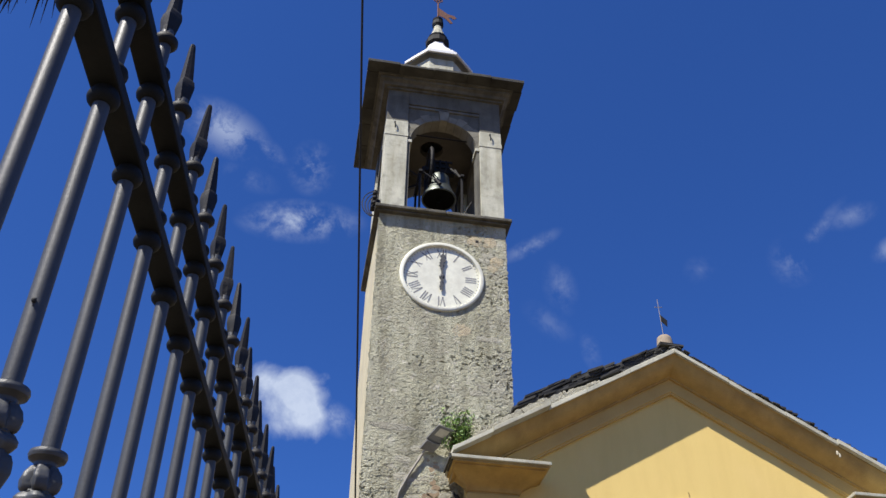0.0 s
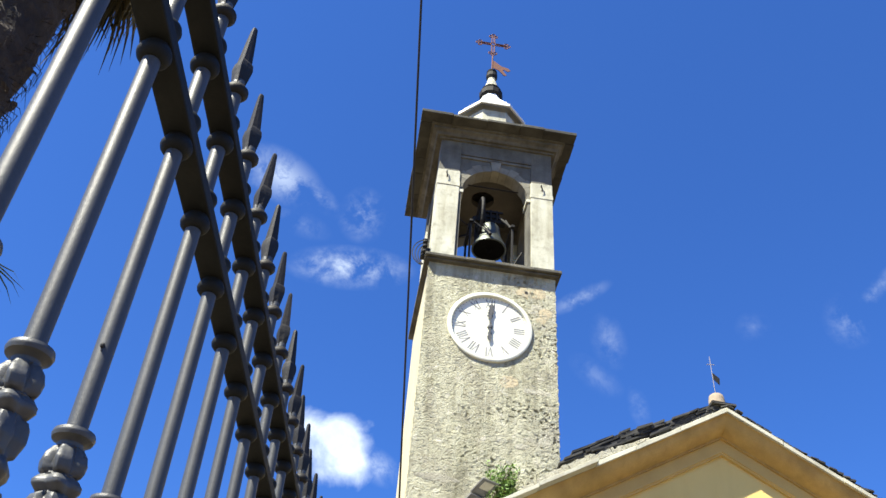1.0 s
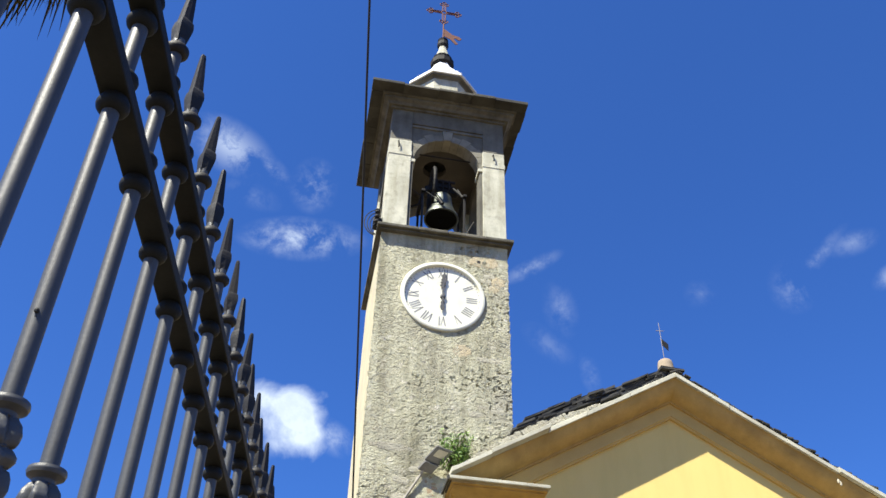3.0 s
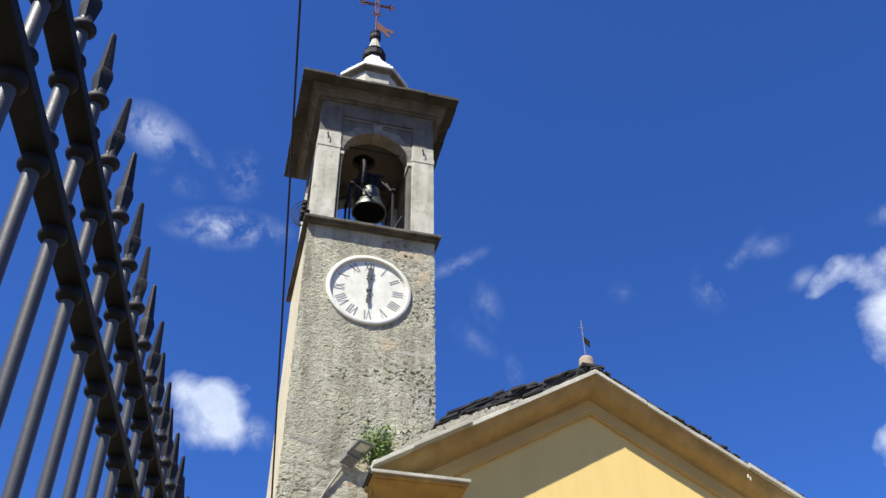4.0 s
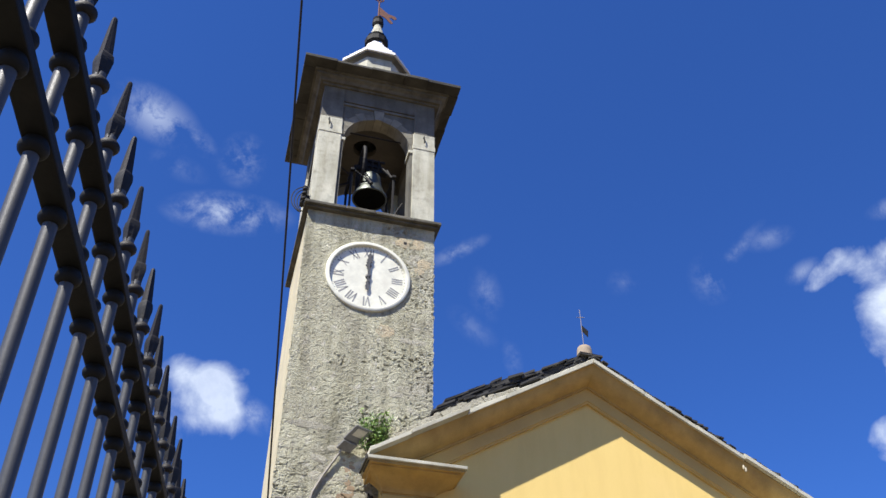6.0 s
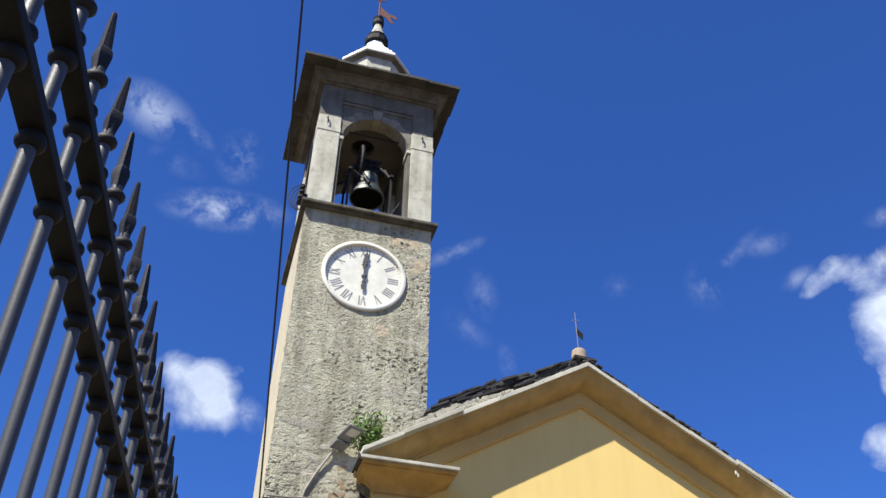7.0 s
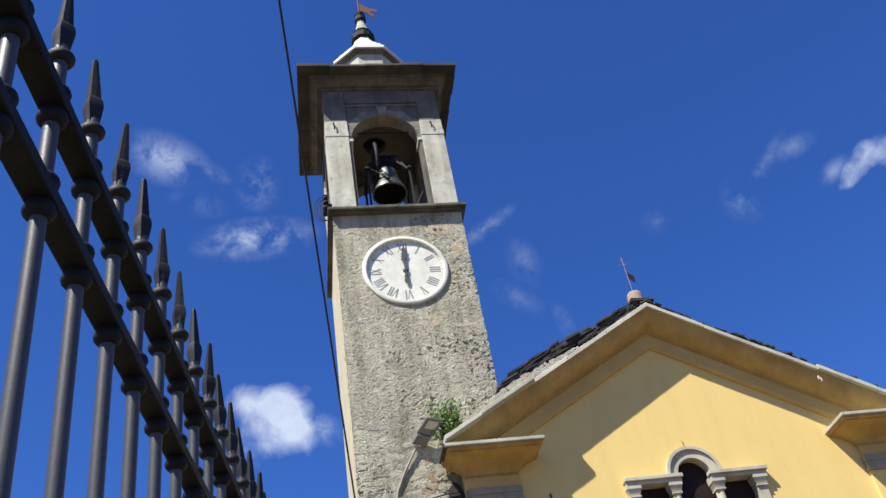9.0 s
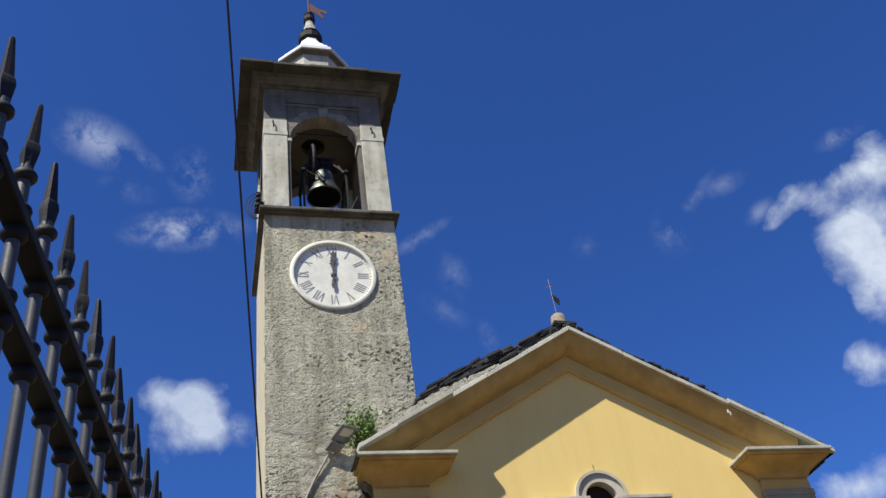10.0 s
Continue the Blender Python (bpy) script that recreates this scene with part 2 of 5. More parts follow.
# flat black that stands for the shade inside the bell
BELLSHADE = mat("black_soot", (0.006, 0.006, 0.006), (0.004, 0.004, 0.004), 6, 0.95, 0.1, 60)
BELLSHADE.node_tree.nodes["Principled BSDF"].inputs["Specular IOR Level"].default_value = 0.1
RUST = mat("rusty_iron", (0.17, 0.06, 0.035), (0.11, 0.045, 0.03), 9, 0.8, 0.4, 80, metal=0.2, depth=0.003)
BRONZE = mat("weathered_bronze", (0.155, 0.170, 0.148), (0.085, 0.095, 0.083), 4, 0.45, 0.15, 60, metal=0.75, depth=0.003)
# dull dark colour standing for the shade inside the window
SHADEPANE = mat("dark_window_glass", (0.030, 0.019, 0.014), (0.018, 0.012, 0.009), 2, 0.6, 0.05, 20)
SHADEPANE.node_tree.nodes["Principled BSDF"].inputs["Specular IOR Level"].default_value = 0.12
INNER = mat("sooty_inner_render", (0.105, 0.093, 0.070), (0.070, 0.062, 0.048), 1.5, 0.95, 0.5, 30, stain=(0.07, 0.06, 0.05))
TERRACOTTA = mat("weathered_terracotta", (0.36, 0.285, 0.20), (0.27, 0.215, 0.155), 5, 0.9, 0.5, 60, stain=(0.16, 0.13, 0.10), stain_scale=4)
DARKROOM = mat("dark_room_plaster", (0.05, 0.042, 0.035), (0.035, 0.03, 0.026), 2, 0.95, 0.2, 30)
# near-black render colour that deepens the shade beside the church
SHADEPATCH = mat("black_damp_stained_render", (0.055, 0.049, 0.040), (0.030, 0.027, 0.022), 3.0, 0.95, 0.9, 40, coarse=1.0, depth=0.04)
PALEWOOD = mat("weathered_wood", (0.34, 0.30, 0.25), (0.25, 0.22, 0.18), 6, 0.8, 0.3, 60, stretch=(1, 1, 0.15))
BARWOOD = mat("dull_glazing_bar", (0.16, 0.14, 0.115), (0.11, 0.10, 0.08), 6, 0.8, 0.3, 60)
GREYPLASTIC = mat("grey_lamp_metal", (0.17, 0.168, 0.16), (0.12, 0.119, 0.114), 5, 0.5, 0.1, 60, metal=0.3)
PALEPLASTIC = mat("pale_grey_conduit", (0.30, 0.275, 0.225), (0.22, 0.20, 0.165), 6, 0.6, 0.1, 60)
RUBBER = mat("black_cable_rubber", (0.009, 0.009, 0.009), (0.014, 0.014, 0.014), 10, 0.75, 0.05, 80)
LEAF = mat("green_leaf", (0.14, 0.26, 0.045), (0.24, 0.36, 0.085), 6, 0.6, 0.1, 60)
STEM = mat("brown_stem", (0.14, 0.10, 0.06), (0.1, 0.07, 0.045), 10, 0.9, 0.3, 60)
PALMBARK = mat("fibrous_palm_bark", (0.050, 0.033, 0.022), (0.020, 0.014, 0.010), 9, 0.95, 0.9, 50, stain=(0.085, 0.060, 0.040),
               stain_scale=5, stain_amount=0.6, depth=0.03)
FROND = mat("palm_frond_green", (0.06, 0.10, 0.025), (0.10, 0.13, 0.035), 3, 0.5, 0.1, 40)
DRYFROND = mat("dry_palm_frond", (0.20, 0.15, 0.055), (0.07, 0.062, 0.022), 4, 0.8, 0.2, 40)
GROUND = mat("gravel_ground", (0.182, 0.136, 0.082), (0.134, 0.100, 0.060), 0.6, 0.95, 0.6, 30, stain=(0.10, 0.085, 0.06), depth=0.02)

# ---- builders ----
def part(name, bm, material, parent=None, label="", smooth=False):
    me = bpy.data.meshes.new(name)
    bmesh.ops.recalc_face_normals(bm, faces=bm.faces)
    bm.to_mesh(me)
    bm.free()
    me.materials.append(material)
    if smooth:
        me.shade_smooth()
        me.set_sharp_from_angle(angle=radians(38))
    ob = new(name, me)
    if parent is not None:
        ob.parent = parent
    if label:
        ob["label"] = label
    return ob


def share(name, source, parent, m):
    """Another object on the mesh of source."""
    ob = new(name, source.data)
    ob.parent = parent
    ob.matrix_basis = m
    return ob


def thing(name, label, category, group="", kind="", at=(0, 0, 0)):
    ob = new(name)
    ob.location = at
    return tagged(ob, label, category, group, kind)


def box(bm, x0, x1, y0, y1, z0, z1, bevel=0.0):
    vs = [bm.verts.new(p) for p in ((x0, y0, z0), (x1, y0, z0), (x1, y1, z0), (x0, y1, z0),
                                    (x0, y0, z1), (x1, y0, z1), (x1, y1, z1), (x0, y1, z1))]
    fs = [bm.faces.new([vs[i] for i in f]) for f in ((3, 2, 1, 0), (4, 5, 6, 7), (0, 1, 5, 4), (1, 2, 6, 5), (2, 3, 7, 6), (3, 0, 4, 7))]
    if bevel:
        es = list({e for f in fs for e in f.edges})
        bmesh.ops.bevel(bm, geom=es, offset=bevel, segments=2, affect="EDGES", profile=0.6)
    return bm


def boxes(*specs, bevel=0.0):
    bm = bmesh.new()
    for s in specs:
        box(bm, *s, bevel=bevel)
    return bm


def solid(bm, poly, y0, y1, holes=(), put=lambda u, v, w: (u, w, v)):
    """A plate in the plane (u, v) with holes, from depth y0 to y1."""
    edges = []
    for loop in (poly, *holes):
        vs = [bm.verts.new(put(u, v, y0)) for u, v in loop]
        edges += [bm.edges.new((vs[i], vs[(i + 1) % len(vs)])) for i in range(len(vs))]
    filled = bmesh.ops.triangle_fill(bm, use_beauty=True, use_dissolve=False, edges=edges)
    faces = [g for g in filled["geom"] if isinstance(g, bmesh.types.BMFace)]
    made = bmesh.ops.extrude_face_region(bm, geom=faces)
    shift = Vector(put(0, 0, y1)) - Vector(put(0, 0, y0))
    bmesh.ops.translate(bm, vec=shift, verts=[g for g in made["geom"] if isinstance(g, bmesh.types.BMVert)])
    return bm


def lathe(bm, profile, seg=24, at=(0, 0, 0), turn=0.0, ripple=None, closed=False):
    rings = []
    for r, z in profile:
        ring = []
        for i in range(seg):
            a = 2 * math.pi * i / seg + turn
            k = 1.0 if ripple is None else 1.0 + ripple(z, a)
            ring.append(bm.verts.new((at[0] + r * k * math.cos(a), at[1] + r * k * math.sin(a), at[2] + z)))
        rings.append(ring)
    for a, b in zip(rings, rings[1:]):
        for i in range(seg):
            j = (i + 1) % seg
            bm.faces.new((a[i], a[j], b[j], b[i]))
    if closed:
        for i in range(seg):
            j = (i + 1) % seg
            bm.faces.new((rings[-1][i], rings[-1][j], rings[0][j], rings[0][i]))
    else:
        bm.faces.new(rings[0][::-1])
        bm.faces.new(rings[-1])
    return bm


def tube(bm, pts, r, seg=8):
    pts = [Vector(p) for p in pts]
    rings = []
    for i, p in enumerate(pts):
        d = (pts[min(i + 1, len(pts) - 1)] - pts[max(i - 1, 0)]).normalized()
        a = d.orthogonal().normalized() if abs(d.x) < 0.9 else d.cross(Vector((0, 0, 1))).normalized()
        if rings:
            a = (last - d * last.dot(d)).normalized()
        last = a
        b = d.cross(a)
        rr = r[i] if isinstance(r, (list, tuple)) else r
        rings.append([bm.verts.new(p + (a * math.cos(t) + b * math.sin(t)) * rr) for t in (2 * math.pi * k / seg for k in range(seg))])
    for a, b in zip(rings, rings[1:]):
        for i in range(seg):
            j = (i + 1) % seg
            bm.faces.new((a[i], a[j], b[j], b[i]))
    bm.faces.new(rings[0][::-1])
    bm.faces.new(rings[-1])
    return bm


def sweep(bm, section, stations):
    """Joins copies of a closed section, one at each station (a function from section points to space)."""
    rings = [[bm.verts.new(st(p)) for p in section] for st in stations]
    n = len(section)
    for a, b in zip(rings, rings[1:]):
        for i in range(n):
            j = (i + 1) % n
            bm.faces.new((a[i], a[j], b[j], b[i]))
    for ring, flip in ((rings[0], True), (rings[-1], False)):
        vs = ring[::-1] if flip else ring
        f = bm.faces.new(vs)
    bmesh.ops.triangulate(bm, faces=[f for f in bm.faces if len(f.verts) > 4])
    return bm


def arc(cx, cz, r, a0, a1, n):
    return [(cx + r * math.cos(radians(a0 + (a1 - a0) * i / n)), cz + r * math.sin(radians(a0 + (a1 - a0) * i / n))) for i in range(n + 1)]


# ---- ground ----
bm = bmesh.new()
bmesh.ops.create_grid(bm, x_segments=8, y_segments=8, size=2500)
tagged(part("ground", bm, GROUND), "pale brown trodden gravel and paving", "ground", kind="structure")

# ---- bell tower ----
TX0, TX1, TY0, TY1 = -1.50, 1.50, 0.0, 3.0
SILL_Z = 15.73
tower = thing("bell_tower", "old stone bell tower with rough render and an open belfry", "bell tower")


def rough_face(bm, p0, pu, pv, nu, nv, normal, amp, ragged=0.0):
    """A wall face as a grid that is worn uneven; its rim stays where it is."""
    p0, pu, pv, normal = Vector(p0), Vector(pu), Vector(pv), Vector(normal)
    grid = []
    for j in range(nv + 1):
        row = []
        for i in range(nu + 1):
            p = p0 + pu * (i / nu) + pv * (j / nv)
            d = 0.0
            if amp and 0 < j < nv:
                worn = noise.fractal(p * 0.9 + Vector((3, 0, 1)), 0.9, 2.0, 3) + 0.30 * p.x + 0.4 * max(0.0, 10.3 - p.z) - 0.1
                worn = 0.20 + 0.85 * min(1.0, max(0.0, worn * 1.6))
                lump = noise.fractal(p * 2.4, 0.9, 2.1, 3) * 0.30
                grit = noise.fractal(Vector((p.x * 13, p.y * 13, p.z * 14.5)), 0.6, 2.15, 4) * 0.52
                n = noise.fractal(Vector((p.x * 11.0, p.y, p.z * 14.0)) + Vector((7, 3, 1)), 0.55, 2.2, 4)
                pit = -2.5 * min(1.0, max(0.0, (n - 0.36) * 2.8))
                if p.z < 10.35:
                    c = noise.fractal(Vector((p.x * 3.6, 5.0, p.z * 10.0)), 0.6, 2.1, 4)
                    pit -= 1.7 * min(1.0, max(0.0, (c - 0.22) * 3.2)) * min(1.0, (10.35 - p.z) * 2.0)
                fine = noise.noise(p * 27.0) * 0.45
                d = amp * (lump + worn * (grit + pit) + fine * (0.35 + 0.5 * worn))
            if ragged and math.hypot(p.x + 0.01, p.z - 14.05) < 0.93:
                d = -0.12
            if ragged and i in (0, nu):
                p = p + pu.normalized() * ((1 if i else -1) * ragged * abs(noise.fractal(Vector((1.5, i, p.z * 7.0)), 0.45, 2.2, 5)))
            row.append(bm.verts.new(p + normal * d))
        grid.append(row)
    for j in range(nv):
        for i in range(nu):
            bm.faces.new((grid[j][i], grid[j][i + 1], grid[j + 1][i + 1], grid[j + 1][i]))
    return bm


bm = bmesh.new()
rough_face(bm, (TX0, 0, 7.2), (3.0, 0, 0), (0, 0, SILL_Z - 7.2), 230, 650, (0, -1, 0), 0.019, 0.03)
rough_face(bm, (TX0, 0, 0), (3.0, 0, 0), (0, 0, 7.2), 8, 20, (0, -1, 0), 0.0)
rough_face(bm, (TX1, 0, 0), (0, 3.0, 0), (0, 0, SILL_Z), 12, 60, (1, 0, 0), 0.02)
rough_face(bm, (TX0, 3.0, 0), (3.0, 0, 0), (0, 0, SILL_Z), 12, 60, (0, 1, 0), 0.02)
part("wall", bm, RENDER, tower, "pitted grey lime render over rubble", smooth=False)
bm = bmesh.new()
rough_face(bm, (TX0, 3.0, 0), (0, -3.0, 0), (0, 0, SILL_Z), 40, 220, (-1, 0, 0), 0.008)
part("wall", bm, CREAM, tower, "smooth cream render on one side", smooth=False)
# the course under the belfry
lr = random.Random(29)
cuts = [-1.625, -0.66, 0.05, 0.94, 1.635]
for x0, x1 in zip(cuts, cuts[1:]):
    o, dz = lr.uniform(-0.012, 0.012), lr.uniform(-0.008, 0.0)
    part("sill_slab", boxes((x0 + 0.003, x1 - 0.003, -0.2 - o, 3.2, SILL_Z + 0.055 + dz, SILL_Z + 0.14 + dz), bevel=0.018), LEDGE, tower, "dark weathered stone ledge")
part("sill_moulding", boxes((-1.57, 1.57, -0.12, 3.12, SILL_Z, SILL_Z + 0.045), bevel=0.012), LEDGE, tower)

# belfry: four walls with arched openings, pilasters, imposts
BZ0, SPRING, RAD, BZ1 = SILL_Z + 0.14, 18.36, 0.86, 20.2
for name, put, mm in (("belfry_wall", lambda u, v, w: (u, w, v), SHADESTONE),
                      ("belfry_wall", lambda u, v, w: (u, 3.0 - w, v), SHADESTONE),
                      ("belfry_wall", lambda u, v, w: (TX0 + w, 1.5 + u * 0.996, v), SHADESTONE),
                      ("belfry_wall", lambda u, v, w: (TX1 - w, 1.5 + u * 0.996, v), SHADESTONE)):
    bm = bmesh.new()
    outline = [(-1.44, BZ0), (-RAD, BZ0)] + arc(0, SPRING, RAD, 180, 0, 20) + [(RAD, BZ0), (1.44, BZ0), (1.44, BZ1), (-1.44, BZ1)]
    solid(bm, outline, 0.05, 0.42, put=put)
    part(name, bm, mm, tower, "shade-darkened stone wall with a round arch")
for sx in (-1, 1):
    for y0, y1 in ((0.0, 0.58), (2.42, 3.0)):
        xs = sorted((sx * 0.93, sx * 1.5))
        part("pilaster", boxes((xs[0], xs[1], y0, y1, BZ0, 18.42), bevel=0.012), STONE, tower)
        part("impost", boxes((xs[0] - 0.012, xs[1] + 0.012, y0 - 0.014, y1 + 0.014, 18.42, 18.58), bevel=0.01), STONE, tower)
        part("pilaster", boxes((xs[0], xs[1], y0, y1, 18.58, 18.98), bevel=0.012), STONE, tower)
        # pilaster top in the darker copy: the eaves' shade is in the colour
        part("pilaster", boxes((xs[0] + 0.01, xs[1] - 0.01, y0 + 0.01, y1 - 0.01, 18.98, BZ1), bevel=0.012), SHADESTONE, tower)
    # impost mouldings inside the opening
    xs = sorted((sx * (RAD - 0.045), sx * 0.93))
    part("impost_moulding", boxes((xs[0], xs[1], 0.02, 0.46, SPRING - 0.1, SPRING), bevel=0.012), STONE, tower)
# arch stones
N = 13
for i in range(N):
    a0, a1 = 180 - 180 * i / N - 0.35, 180 - 180 * (i + 1) / N + 0.35
    poly = arc(0, SPRING, RAD - 0.004, a0, a1, 3) + arc(0, SPRING, RAD + (0.36 if i == N // 2 else 0.20 if i % 2 else 0.26), a1, a0, 3)
    bm = bmesh.new()
    solid(bm, poly, 0.043 if i != N // 2 else 0.012, 0.43)
    part("arch_stone", bm, ARCHSTONE, tower)
# framed panel over the arch
part("panel_rail", boxes((-0.94, 0.94, 0.012, 0.06, 19.55, 19.63), bevel=0.008), SHADESTONE, tower)
part("frieze", boxes((-0.94, 0.94, 0.0, 0.06, 19.66, BZ1), bevel=0.008), SHADESTONE, tower)
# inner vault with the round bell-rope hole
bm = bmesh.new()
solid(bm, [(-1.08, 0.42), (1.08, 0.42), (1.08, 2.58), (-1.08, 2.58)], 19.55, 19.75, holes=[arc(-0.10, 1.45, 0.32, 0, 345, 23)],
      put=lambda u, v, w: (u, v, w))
part("belfry_ceiling", bm, INNER, tower, "dark brown plastered ceiling with a round hole")
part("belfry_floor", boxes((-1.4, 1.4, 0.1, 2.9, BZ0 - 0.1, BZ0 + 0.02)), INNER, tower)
part("tie_rod", tube(bmesh.new(), [(-0.95, 0.36, 18.9), (0.95, 0.36, 18.9)], 0.018), DARKIRON, tower)
for x in (-1.28, 1.2):
    part("wall_hook", tube(bmesh.new(), [(x, 0.02, 18.86), (x, -0.06, 18.86), (x + 0.01, -0.075, 18.72), (x + 0.015, -0.05, 18.64)], 0.018), DARKIRON, tower)


# cornice and eaves
def square_ring(bm, section, cx, cy, hx, hy):
    """A moulding run round a rectangle; the section gives (outward, height)."""
    rings = []
    for o, z in section:
        rings.append([bm.verts.new(p) for p in ((cx - hx - o, cy - hy - o, z), (cx + hx + o, cy - hy - o, z),
                                                (cx + hx + o, cy + hy + o, z), (cx - hx - o, cy + hy + o, z))])
    for a, b in zip(rings, rings[1:]):
        for i in range(4):
            j = (i + 1) % 4
            bm.faces.new((a[i], a[j], b[j], b[i]))
    bm.faces.new(rings[0][::-1])
    bm.faces.new(rings[-1])
    return bm


part("cornice", square_ring(bmesh.new(), [(0.0, 20.14), (0.05, 20.14), (0.05, 20.2), (0.12, 20.2), (0.16, 20.27), (0.25, 20.31),
                                          (0.25, 20.38), (0.31, 20.38), (0.31, 20.44)], 0, 1.5, 1.5, 1.5), LEDGE, tower,
     "brown weathered moulded cornice")
# underside shade comes from the darker stone colour here and on the slabs
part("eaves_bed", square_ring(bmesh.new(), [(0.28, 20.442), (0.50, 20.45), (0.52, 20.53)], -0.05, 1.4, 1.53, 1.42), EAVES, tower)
ex, ey, er = (-2.13, 2.06), (-0.62, 3.42), random.Random(17)
for side in range(4):
    a, b = (ex if side < 2 else (ey[0] + 0.36, ey[1] - 0.36))
    cuts = [a] + [a + (b - a) * (k + er.uniform(-0.18, 0.18)) / 5 for k in range(1, 5)] + [b]
    for u0, u1 in zip(cuts, cuts[1:]):
        z = 20.425 + er.uniform(-0.008, 0.012)
        t = er.uniform(0.075, 0.105)
        o = er.uniform(-0.018, 0.012)
        u0, u1 = u0 + 0.004, u1 - 0.004
        if side == 0:
            spec = (u0, u1, ey[0] - o, ey[0] + 0.35, z, z + t)
        elif side == 1:
            spec = (u0, u1, ey[1] - 0.35, ey[1] + o, z, z + t)
        elif side == 2:
            spec = (ex[0] - o, ex[0] + 0.37, u0, u1, z, z + t)
        else:
            spec = (ex[1] - 0.37, ex[1] + o, u0, u1, z, z + t)
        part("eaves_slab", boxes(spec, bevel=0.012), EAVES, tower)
bm = bmesh.new()
b0 = [bm.verts.new(p) for p in ((-2.05, -0.57, 20.54), (2.01, -0.57, 20.54), (2.01, 3.37, 20.54), (-2.05, 3.37, 20.54))]
b1 = [bm.verts.new((0.7 * x, 1.4 + 0.7 * y, 21.2)) for x, y in ((-1, -1), (1, -1), (1, 1), (-1, 1))]
for i in range(4):
    bm.faces.new((b0[i], b0[(i + 1) % 4], b1[(i + 1) % 4], b1[i]))
bm.faces.new(b1)
bm.faces.new(b0[::-1])
part("roof", bm, SLATE, tower, "low pyramid roof of dark stone slabs")
T8 = radians(22.5)
CX, CY = 0.0, 1.45
part("drum", lathe(bmesh.new(), [(0.90, 20.9), (0.90, 22.475)], 8, (CX, CY, 0), T8), STONE, tower, "pale octagonal lantern drum")
# darker stone puts the shade under the white cornice into the colour
part("drum_moulding", lathe(bmesh.new(), [(0.90, 22.47), (0.95, 22.51), (1.03, 22.53), (1.04, 22.575), (0.98, 22.583)], 8, (CX, CY, 0), T8), SHADESTONE, tower)
part("drum_cornice", lathe(bmesh.new(), [(0.98, 22.585), (1.09, 22.585), (1.09, 22.68), (1.02, 22.71)], 8,
                           (CX, CY, 0), T8), WHITECAP, tower, "white octagonal cornice")
part("dome", lathe(bmesh.new(), [(1.0, 22.71), (1.0, 22.80), (0.94, 22.81), (0.90, 22.98), (0.84, 22.99), (0.70, 23.26), (0.50, 23.55), (0.35, 23.82), (0.28, 24.05)], 8,
                   (CX, CY, 0), T8), WHITECAP, tower, "white concave octagonal cap")
part("finial", lathe(bmesh.new(), [(0.29, 24.03), (0.36, 24.1), (0.37, 24.28), (0.27, 24.36), (0.31, 24.46), (0.24, 24.56)], 12, (CX, CY, 0)),
     DARKIRON, tower, "black moulded collar")
part("finial", lathe(bmesh.new(), [(0.235, 24.55), (0.20, 24.7), (0.13, 24.95), (0.12, 25.08)], 12, (CX, CY, 0)), STONE, tower)
part("finial", lathe(bmesh.new(), [(0.14, 25.08), (0.18, 25.16), (0.18, 25.3), (0.14, 25.36), (0.17, 25.44), (0.10, 25.5), (0.03, 25.55)], 12, (CX, CY, 0)),
     DARKIRON, tower, "black moulded knob")

# iron cross with a swallow-tailed vane
cross = thing("iron_cross", "rusty wrought-iron cross with a small banner vane on the tower", "cross")
part("rod", tube(bmesh.new(), [(CX, CY, 25.5), (CX, CY, 26.4)], 0.025), RUST, cross)


def cross_arm(p, q, trefoil=True):
    bm = bmesh.new()
    p, q = Vector(p), Vector(q)
    d = (q - p).normalized()
    s = Vector((d.z, 0, -d.x)) * 0.055
    for off in (s, -s):
        tube(bm, [p + off, q + off * 0.8], 0.018, 6)
    tube(bm, [p, q], 0.012, 6)
    for c in (q + d * 0.10, q + s * 1.5 + d * 0.02, q - s * 1.5 + d * 0.02):
        ring = [c + Vector((math.cos(t), 0, math.sin(t))) * 0.055 for t in (k * math.pi / 5 for k in range(11))]
        tube(bm, ring, 0.02, 5)
    return bm


CZ = 27.02
for a, b in (((0, 0, 0.05), (0, 0, 0.42)), ((0, 0, -0.05), (0, 0, -0.48)), ((0.05, 0, 0), (0.42, 0, 0)), ((-0.05, 0, 0), (-0.42, 0, 0))):
    part("arm", cross_arm((CX + a[0], CY, CZ + a[2]), (CX + b[0], CY, CZ + b[2])), RUST, cross)
bm = bmesh.new()
tube(bm, [(CX + 0.09 * math.cos(t), CY, CZ + 0.09 * math.sin(t)) for t in (k * math.pi / 6 for k in range(13))], 0.02, 6)
part("boss", bm, RUST, cross)
bm = bmesh.new()
solid(bm, [(0.02, 26.12), (0.02, 25.72), (0.22, 25.62), (0.40, 25.38), (0.48, 25.42), (0.34, 25.66), (0.40, 25.70), (0.52, 25.62), (0.60, 25.70), (0.52, 25.80), (0.30, 25.86)],
      CY - 0.01, CY + 0.01)
part("vane", bm, RUST, cross, "dark swallow-tailed sheet")

# ---- bell ----
bell = thing("church_bell", "weathered bronze bell hung in an iron frame in the belfry", "bell")
BX, BY, BZ = 0.0, 0.66, 16.97
